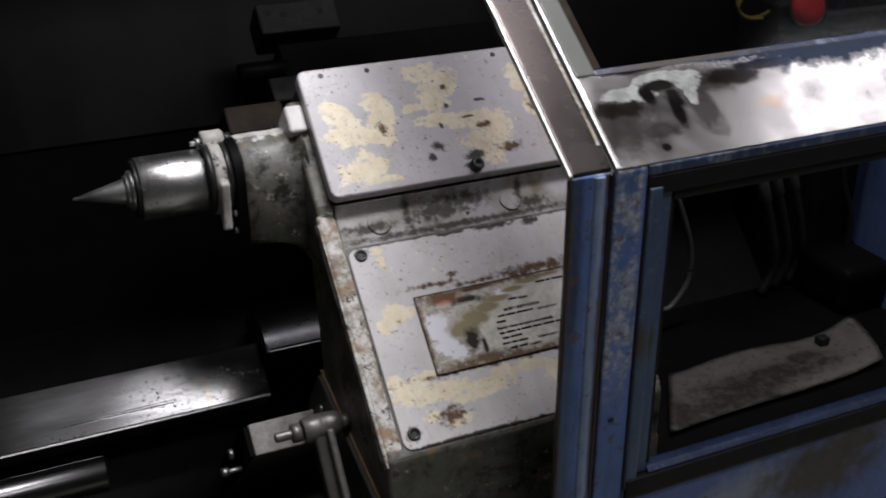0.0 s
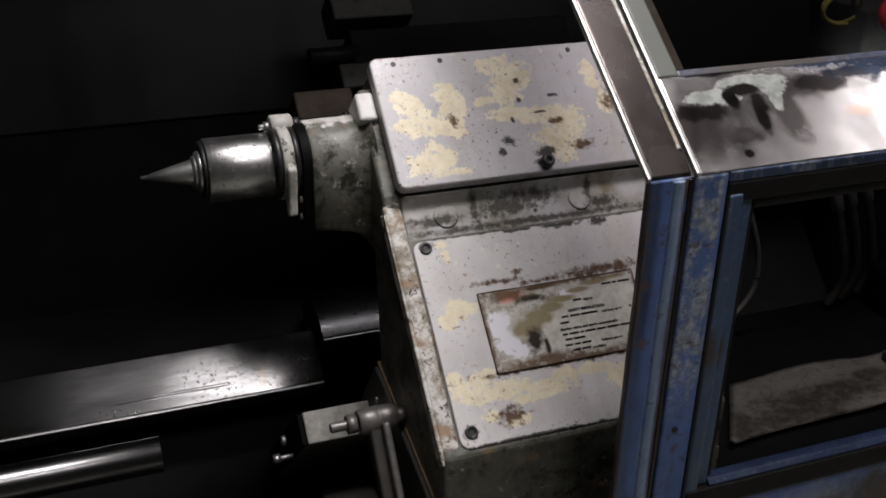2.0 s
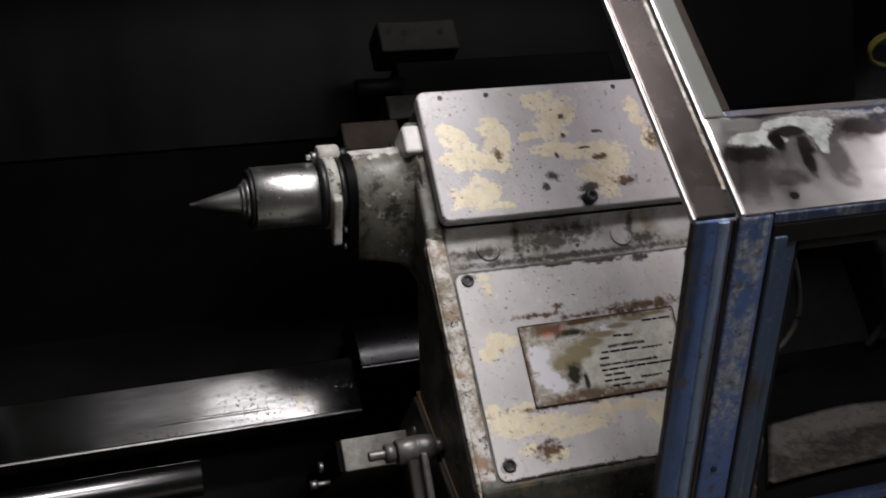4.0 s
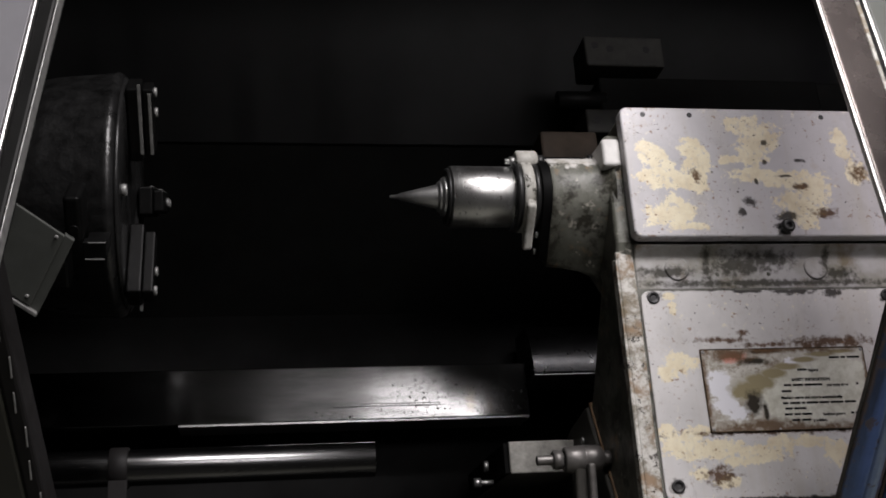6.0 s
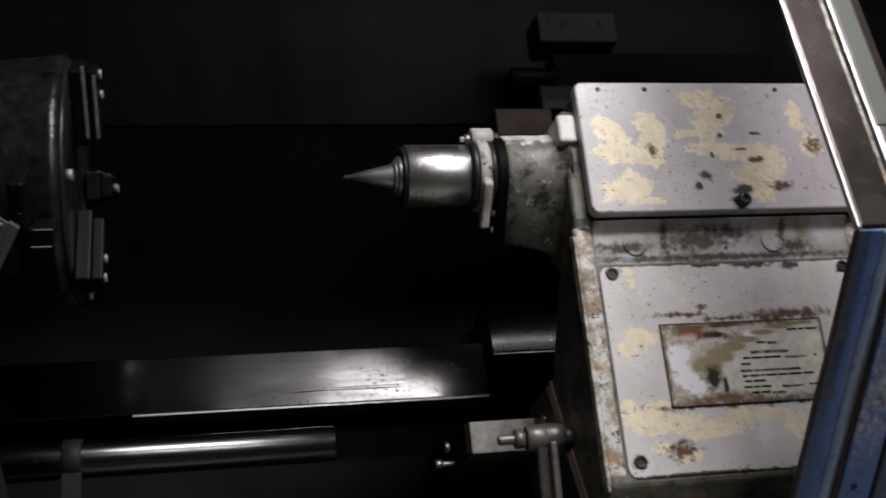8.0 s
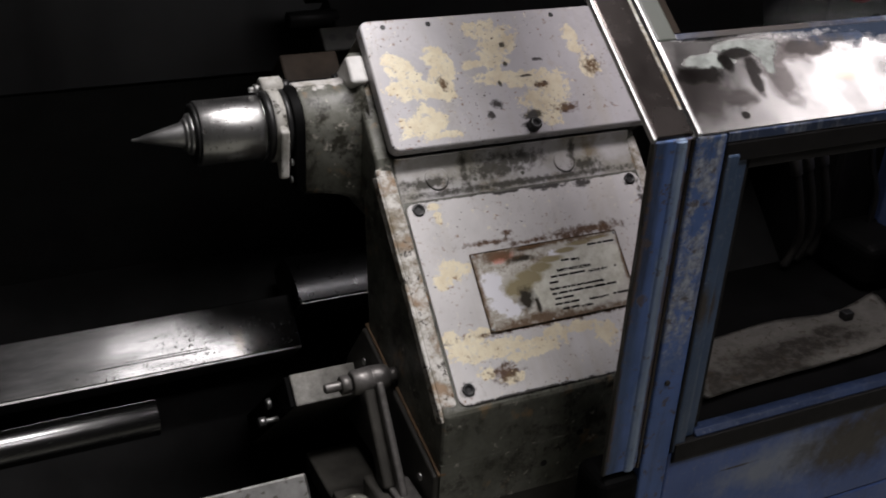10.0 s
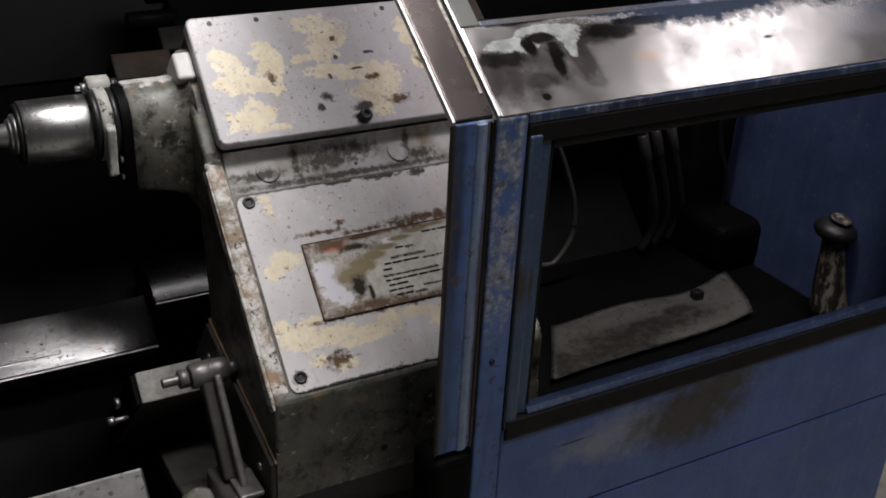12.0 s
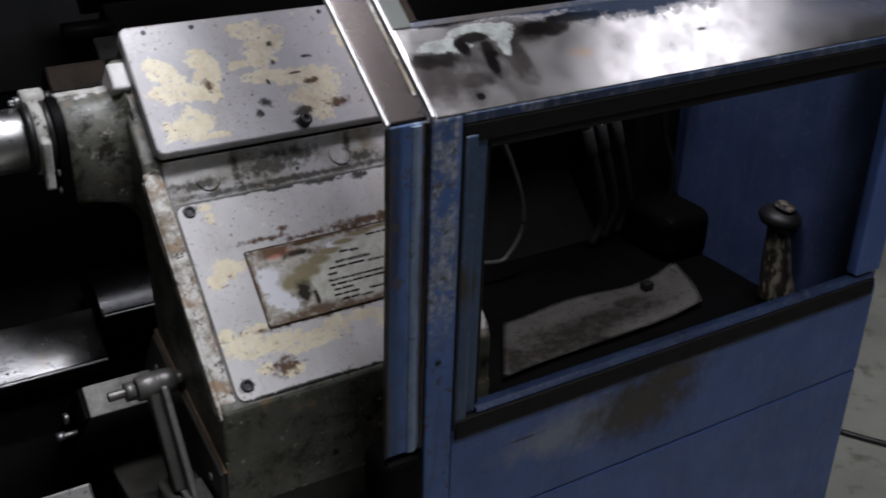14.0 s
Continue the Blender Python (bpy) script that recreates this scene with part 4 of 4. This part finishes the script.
# ---- chuck ----
ch = thing("lathe_chuck", "dark oily three-jaw chuck with steel jaws", "chuck")
CX = -.552
part("chuck_body", turned([(-.2, .10), (-.15, .118), (-.075, .135), (-.014, .141), (-.010, .1425), (-.006, .141), (0, .134)], AXP + Vector((CX, 0, 0)), (1, 0, 0), 72), M_CHUCK, ch)
part("face_ring", turned([(-.001, .137), (.003, .128), (.003, .06), (-.01, .05)], AXP + Vector((CX, 0, 0)), (1, 0, 0), 72), M_OIL, ch)
for k in range(3):
    a = radians(95 + 120 * k)
    u, v = Vector((0, math.cos(a), math.sin(a))), Vector((0, -math.sin(a), math.cos(a)))
    o = AXP + Vector((CX + .004, 0, 0)) - v * .02
    jaw = part("jaw", block(o + u * .05, ((.016, 0, 0), u * .088, v * .034), .002), M_JAW, ch, "oily steel jaw, blackened for the shade there")
    part("jaw_step", block(o + u * .058 + v * .004 + Vector((.0165, 0, 0)), ((.012, 0, 0), u * .078, v * .026), .002), M_JAW, jaw)
    for dx, r0, r1 in ((.0125, .060, .144), (.023, .058, .132)):
        part("jaw_edge", block(o + u * r0 + v * (.0345 if dx < .02 else .0305) + Vector((dx, 0, 0)), ((.0035, 0, 0), u * (r1 - r0), v * .001), .0003), M_DULLEDGE, jaw, "rubbed bright edge")
    for d in (.104, .128):
        part("jaw_bolt", rod(o + u * d + v * .017 + Vector((.0285, 0, 0)), o + u * d + v * .017 + Vector((.032, 0, 0)), .0055, 16), M_DULLEDGE, jaw)
    b = radians(155 + 120 * k)
    ub = Vector((0, math.cos(b), math.sin(b)))
    part("face_bolt", rod(AXP + ub * .112 + Vector((CX + .003, 0, 0)), AXP + ub * .112 + Vector((CX + .009, 0, 0)), .0065, 16), M_DULLEDGE, ch)
part("spindle_nose", turned([(-.38, .11), (-.22, .11)], AXP + Vector((CX, 0, 0)), (1, 0, 0), 48), M_DARK, ch)

# ---- swung plate and bracket by the left guard ----
sw = thing("chip_guard_plate", "tilted scuffed grey guard plate with bright rim", "guard plate")
p00 = Vector((-.645, .08, 1.312))
pu, pv = Vector((.059, .004, -.050)), Vector((-.041, -.004, -.080))
pn = pv.cross(pu).normalized()
part("plate", block(p00 - pn * .004, (pu * .93, pv * .93, pn * .004), .001), M_PLATE, sw)
part("fold", block(p00 + pu * .93 - pn * .012, (pu * .14, pv * 1.02, pn * .008), .001), M_PLATE, sw, "bent side of the plate")
part("rim", block(p00 + pv * .95 - pn * .004, (pu * 1.05, pv * .05, pn * .006), .001), M_DULLEDGE, sw, "rubbed bright rim")
for a, b in ((.84, .06), (.84, .84)):
    part("rivet", turned([(0, .0022), (.001, .002), (.0015, .001)], p00 + pu * a + pv * b, pn, 10), M_DULLEDGE, sw)
part("holder", prism([(.09, 1.238), (.09, 1.256), (.102, 1.256), (.102, 1.248), (.135, 1.248), (.135, 1.238)], -.575, -.553, .001), M_JAW, sw)
part("holder_edge", box((-.574, .0885, 1.2375), (-.555, .0898, 1.2388), .0003), M_DULLEDGE, sw)
part("holder_edge", box((-.570, .0885, 1.2555), (-.553, .0898, 1.2566), .0003), M_DULLEDGE, sw)
part("clamp_body", box((-.592, .095, 1.252), (-.5755, .14, 1.302), .004, 3), M_JAW, sw)
part("clamp_screw", rod((-.583, .0925, 1.268), (-.583, .0945, 1.268), .005, 14), M_JAW, sw)
part("holder_arm", box((-1.0, .10, 1.20), (-.5925, .13, 1.235), .003), M_JAW, sw)

# ---- turret block at the back ----
tu = thing("tool_turret", "dark tool turret blocks with bolt holes", "tool turret")
part("upper_block", sbox((.055, .172), (1.319, 1.367), (.50, .56), .003), M_TURRET, tu)
part("middle_block", sbox((.08, .42), (1.245, 1.318), (.42, .53), .003), M_DARK, tu)
part("lower_block", sbox((.045, .105), (1.213, 1.25), (.50, .56), .003), M_TURRET, tu)
part("carrier", sbox((.12, .60), (1.10, 1.35), (.30, .47), .004), M_DARK, tu)
part("tool_shank", rod(S(.018, 1.284, .52), S(.09, 1.284, .52), .013, 24), M_DARK, tu)
for px, ps in ((.07, 1.351), (.092, 1.346), (.146, 1.346), (.06, 1.232), (.085, 1.232)):
    part("bolt_hole", turned([(0, .0055), (.0006, .0055)], S(px, ps, .56), WV, 16), M_BLACK, tu)

# ---- right guard with window ----
A36 = radians(36)
GU, GN = Vector((0, math.cos(A36), math.sin(A36))), Vector((0, -math.sin(A36), math.cos(A36)))
FY, FZ = -.116, 1.331


def gbox(x, u, n, r=.0015):
    """A box on the sloping guard: ranges of x, distance up the slope, height above it."""
    return block(Vector((x[0], FY, FZ)) + GU * u[0] + GN * n[0], ((x[1] - x[0], 0, 0), GU * (u[1] - u[0]), GN * (n[1] - n[0])), r)


gd = thing("machine_guard", "blue painted sheet guard with window, worn to bare steel on top", "machine guard")
post = part("door_post", box((.167, FY, .93), (.2125, FY + .007, FZ - .002), .002, 3), M_POST, gd, "chipped blue door post")
part("post_cap", gbox((.1685, .2125), (.002, .48), (-.008, 0.0), .002), M_TRIM, gd, "dark rubbed steel strip along the slope")
part("cap_edge", gbox((.1640, .1682), (.0, .48), (-.006, .0012), .0015), M_EDGESTEEL, gd, "bright rubbed edge")
part("cap_groove", gbox((.2125, .2165), (.0, .48), (-.02, -.004), .0005), M_BLACK, gd)
part("cap_weld", roughen(gbox((.2075, .2115), (.03, .48), (-.002, .0010), .0008), .0014, 130, 6), M_EDGE, gd, "rough weld bead")
part("cap_edge", gbox((.2165, .2212), (.0, .48), (-.006, .0012), .0015), M_EDGESTEEL, gd, "bright rubbed edge")
part("post_foot", box((.160, FY - .008, .80), (.216, FY + .05, .924), .014, 4), M_TRAY, gd, "black rubber foot")
part("post_edge", roughen(box((.1652, FY + .0005, .93), (.1669, FY + .006, FZ - .004), .0004), .0012, 120, 6), M_SADDLE, gd, "rusty torn edge")
part("post_rib", prism_z([(.190, FY + .002), (.193, FY - .0022), (.198, FY - .0035), (.203, FY - .0022), (.206, FY + .002)], .93, FZ - .004), M_POST, gd, "rubbed pale ridge")
part("weld_line", roughen(box((.2085, FY - .0015, .93), (.2125, FY + .002, FZ - .003), .0008), .0015, 150, 6), M_TRIM, gd, "rusty weld line")
part("groove", box((.2125, FY + .004, .93), (.2165, FY + .04, FZ - .003), .0004), M_BLACK, gd)
front = part("front_stile", box((.2165, FY, .0), (.254, FY + .02, FZ - .002), .003, 3), M_POST, gd, "chipped blue guard edge")
part("screw", rod((.232, FY - .002, 1.04), (.232, FY + .002, 1.04), .0035, 12), M_BLACK, front)
part("lower_sheet", box((.254, FY, .786), (1.008, FY + .02, .938), .003, 3), M_GUARD, gd, "blue sheet with a dark rubbed stain")
part("bottom_sheet", box((.254, FY, .0), (1.008, FY + .02, .7835), .003, 3), M_GUARD, gd, "blue sheet below the seam")
part("seam", box((.254, FY + .003, .7825), (1.006, FY + .018, .787), .0003), M_BLACK, gd)
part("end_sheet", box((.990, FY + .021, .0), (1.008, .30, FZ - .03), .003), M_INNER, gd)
part("top_sheet", gbox((.2215, 1.01), (.0, .112), (-.0025, .0), .001), M_SHEET, gd, "bright bare steel top with dark stains and painted reflection")
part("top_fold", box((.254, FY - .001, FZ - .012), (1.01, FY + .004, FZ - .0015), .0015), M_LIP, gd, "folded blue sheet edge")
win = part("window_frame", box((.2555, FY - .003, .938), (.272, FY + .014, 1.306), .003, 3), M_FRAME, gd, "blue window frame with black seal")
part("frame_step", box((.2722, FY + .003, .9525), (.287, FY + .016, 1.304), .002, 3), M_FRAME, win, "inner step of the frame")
part("gap_line", box((.2541, FY - .0008, .938), (.2554, FY + .006, 1.306), .0002), M_BLACK, win)
part("seal", box((.254, FY - .0015, FZ - .034), (.99, FY + .012, FZ - .0125), .002), M_RUBBER, win)
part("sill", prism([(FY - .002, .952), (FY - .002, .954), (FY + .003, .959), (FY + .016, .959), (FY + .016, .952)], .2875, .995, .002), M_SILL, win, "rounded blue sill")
part("seal", prism([(FY - .003, .924), (FY - .006, .930), (FY - .005, .9515), (FY + .006, .9515), (FY + .006, .9385), (FY - .0005, .9385), (FY - .0005, .924)], .257, .995, .0008), M_RUBBER, win, "black rubber seal")
part("seal", box((.287, FY + .005, .962), (.292, FY + .016, 1.297), .001), M_RUBBER, win)
part("right_stile", box((.955, FY, .962), (1.008, FY + .02, FZ - .022), .003), M_GUARD, win)
part("window_head", box((.289, FY + .003, FZ - .046), (.955, FY + .016, FZ - .034), .002), M_RUBBER, win)

# upper sloping window of the guard
uw = thing("upper_frame", "pale sheet frame round the sloping opening", "window frame")
part("side_frame", gbox((.2225, .2465), (.113, .48), (-.012, -.001), .002), M_PALE, uw, "pale green sheet edge")
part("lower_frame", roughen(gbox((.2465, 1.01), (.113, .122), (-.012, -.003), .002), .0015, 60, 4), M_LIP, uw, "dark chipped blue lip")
part("seal", gbox((.2465, .256), (.122, .48), (-.012, -.003), .0005), M_BROWN, uw)
part("pane", gbox((.2565, 1.008), (.1225, .48), (-.010, -.006), .0005), M_GLASS, uw, "smoked oily window pane")

# things behind the window
sb = thing("stop_button", "red stop button on a dark box", "button")
part("button_box", box((.69, .22, 1.30), (.78, .30, 1.375), .004), M_DARK, sb)
part("button", turned([(0, .012), (.01, .012), (.01, .024), (.02, .025), (.026, .018), (.027, .006)], (.728, .221, 1.365), (-.1, -1, .35), 28), M_RED, sb)
part("box_arm", box((.77, .25, 1.31), (1.05, .28, 1.34), .003), M_DARK, sb)
yc = thing("yellow_cable", "coil of yellow cable beside the button", "cable")
part("coil", tube([(.667 + (.026 + .0006 * a) * math.cos(a * .62), .25 - .001 * a, 1.375 + .02 * math.sin(a * .62)) for a in range(19)], .0028, 8, 5), M_YELLOW, yc)

# ---- space behind the lower window ----
iw = thing("inner_side_wall", "blue inner side wall of the guard, darkened for shade", "machine wall", kind="structure")
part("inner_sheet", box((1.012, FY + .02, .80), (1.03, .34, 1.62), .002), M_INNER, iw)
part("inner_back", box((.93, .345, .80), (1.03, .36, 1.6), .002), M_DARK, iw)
tr = thing("oil_tray", "tray floor behind the window, blackened for the shade there", "tray")
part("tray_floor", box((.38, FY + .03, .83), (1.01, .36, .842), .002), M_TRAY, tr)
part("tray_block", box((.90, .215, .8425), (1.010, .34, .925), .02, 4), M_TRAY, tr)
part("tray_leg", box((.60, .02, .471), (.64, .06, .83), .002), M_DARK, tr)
pp = thing("stained_sheet", "pale curled sheet with brown oil stains", "sheet")
bm = bmesh.new()
g = [[None] * 13 for _ in range(31)]
for i in range(31):
    for j in range(13):
        u, v = i / 30, j / 12
        x = .448 + .09 * v + (.402 - .052 * v) * u + .010 * math.sin(v * 3) * u
        y = .052 + .020 * u + .132 * v - .02 * u * v + .003 * math.sin(u * 7)
        z = .851 + .010 * u ** 6 * v + .004 * math.sin(u * 9 + v * 4) * v + .006 * max(0, u - .85) * 6
        g[i][j] = bm.verts.new((x, y, z))
for i in range(30):
    for j in range(12):
        bm.faces.new((g[i][j], g[i + 1][j], g[i + 1][j + 1], g[i][j + 1])).smooth = True
bmesh.ops.solidify(bm, geom=list(bm.faces), thickness=.0018)
part("sheet", bm, M_PAPER, pp)
part("clip", box((.792, .144, .8525), (.810, .160, .866), .002), M_BLACK, pp)
lv = thing("clamp_lever", "rusty lever with a dark round knob", "lever")
k = Nodes("flaking_lever_paint")
M_FLAKE = k.finish(k.mix(k.ramp(k.noise(85, 6, 0.75, stretch=(1, 1, 0.35)), 0.50, 0.57), (0.02, 0.017, 0.013), (0.24, 0.21, 0.16)), 0.6, 0.0, k.noise(85, 5, 0.7), .002, 0.6)
part("stem", roughen(turned([(0, .031), (.05, .026), (.11, .019), (.145, .016)], (.972, .03, .8425), (-.11, .08, 1), 24), .003, 60, 1), M_FLAKE, lv, "black stem with flaking pale paint")
part("knob", roughen(turned([(0, .016), (.003, .030), (.010, .034), (.018, .032), (.025, .023), (.029, .009)], (.957, .042, .982), (.08, -.1, 1), 28), .003, 45), M_BLACK, lv)
part("knob_cap", roughen(turned([(0, .018), (.003, .016), (.004, .008)], (.960, .036, 1.0125), (.08, -.2, 1), 20), .002, 80), M_FLAKE, lv, "pale flakes on the knob")

for dx, dy in ((0, 0), (.036, .012), (.075, .02)):
    hz = thing("hydraulic_hose", "grimy hanging hydraulic hose with a steel collar", "hose", "hoses behind the window")
    part("hose", tube([(.745 + dx, .32 + dy, 1.28), (.764 + dx, .32 + dy, 1.14), (.798 + dx, .32 + dy, 1.045), (.826 + dx, .32 + dy, .969), (.845 + dx, .325 + dy, .90), (.83 + dx, .33 + dy, .85)], .0075), M_HOSE, hz)
    part("hose_collar", rod((.786 + dx, .3195 + dy, 1.078), (.803 + dx, .3195 + dy, 1.03), .0098, 16), M_CASTSTEEL, hz, "scuffed steel collar")
lc = thing("looped_cable", "pale grey cable hanging in a loop behind the tailstock", "cable")
part("cable", tube([(.55, .30, 1.19), (.604, .30, 1.091), (.632, .30, 1.03), (.649, .30, .978), (.650, .30, .927), (.627, .30, .891), (.605, .30, .883), (.55, .31, .89)], .0045), plain("pale_grimy_cable", (0.07, 0.07, 0.062), 0.5, 0, 0.5, 60), lc)
bc = thing("black_cable", "black cable along the blue wall", "cable")
part("cable", tube([(.945, .31, 1.3), (.945, .31, 1.08), (.972, .30, .98), (.975, .30, .92)], .0055), M_BLACK, bc)

# ---- left guard ----
gl = thing("machine_guard", "pale sloping guard sheet with bright edge and dark seal", "machine guard")


def lean_strip(a0, a1, b0, b1, n0, n1, r=.0015):
    """A strip up the guard's slope whose sides lean: x at the fold and at the top, for each side."""
    base = Vector((0, FY, FZ))
    bm = bmesh.new()
    v = []
    for u, xa, xb in ((0.0, a0, b0), (.48, a1, b1)):
        for x, n in ((xa, n0), (xb, n0), (xb, n1), (xa, n1)):
            v.append(bm.verts.new(base + GU * u + GN * n + Vector((x, 0, 0))))
    for f in ((0, 1, 2, 3), (7, 6, 5, 4), (0, 4, 5, 1), (1, 5, 6, 2), (2, 6, 7, 3), (3, 7, 4, 0)):
        bm.faces.new([v[i] for i in f])
    bmesh.ops.recalc_face_normals(bm, faces=bm.faces)
    return soften(bm, r)


def lean_front(xt0, xt1, xb0, xb1, y0, y1, r=.002):
    """An upright strip from the floor to the fold, with leaning sides."""
    bm = bmesh.new()
    v = []
    for z, xa, xb in ((0.0, xb0, xb1), (FZ - .004, xt0, xt1)):
        for x, y in ((xa, y0), (xb, y0), (xb, y1), (xa, y1)):
            v.append(bm.verts.new((x, y, z)))
    for f in ((0, 1, 2, 3), (7, 6, 5, 4), (0, 4, 5, 1), (1, 5, 6, 2), (2, 6, 7, 3), (3, 7, 4, 0)):
        bm.faces.new([v[i] for i in f])
    bmesh.ops.recalc_face_normals(bm, faces=bm.faces)
    return soften(bm, r)


part("slope_sheet", lean_strip(-1.0, -1.0, -.6275, -.5855, -.003, 0, .001), M_LEFT, gl, "lilac sheet, coloured pale for the light from above")
part("edge", lean_strip(-.6275, -.5855, -.6235, -.5815, -.006, .002), M_EDGESTEEL, gl, "bright rubbed edge")
part("seal", lean_strip(-.6235, -.5815, -.6105, -.5645, -.03, -.002, .003), M_DARK, gl, "dark seal strip")
part("seal_edge", lean_strip(-.6105, -.5645, -.6093, -.5633, -.02, -.003, .0004), M_DULLEDGE, gl)
part("front_sheet", lean_front(-1.0, -.6255, -1.0, -.502, FY, FY + .02), M_OLIVE, gl, "olive front sheet, coloured dark for its shade")
part("front_post", lean_front(-.6255, -.6105, -.502, -.483, FY + .002, FY + .04, .003), M_RUBBER, gl)
for i in range(9):
    z = FZ - .06 - .034 * i
    x = -.6175 + (FZ - z) * .095 + .003 * (i % 2)
    part("seal_clip", box((x, FY + .0005, z - .011), (x + .0012, FY + .0035, z + .009), .0003), M_DULLEDGE, gl)

# ---- floor clutter outside the guard ----
fc = thing("floor_cable", "black cable lying on the concrete floor", "cable")
part("cable", tube([(1.75, .9, .008), (1.80, .62, .008), (1.86, .42, .008), (2.05, .2, .008), (2.4, .05, .008)], .008), M_BLACK, fc)
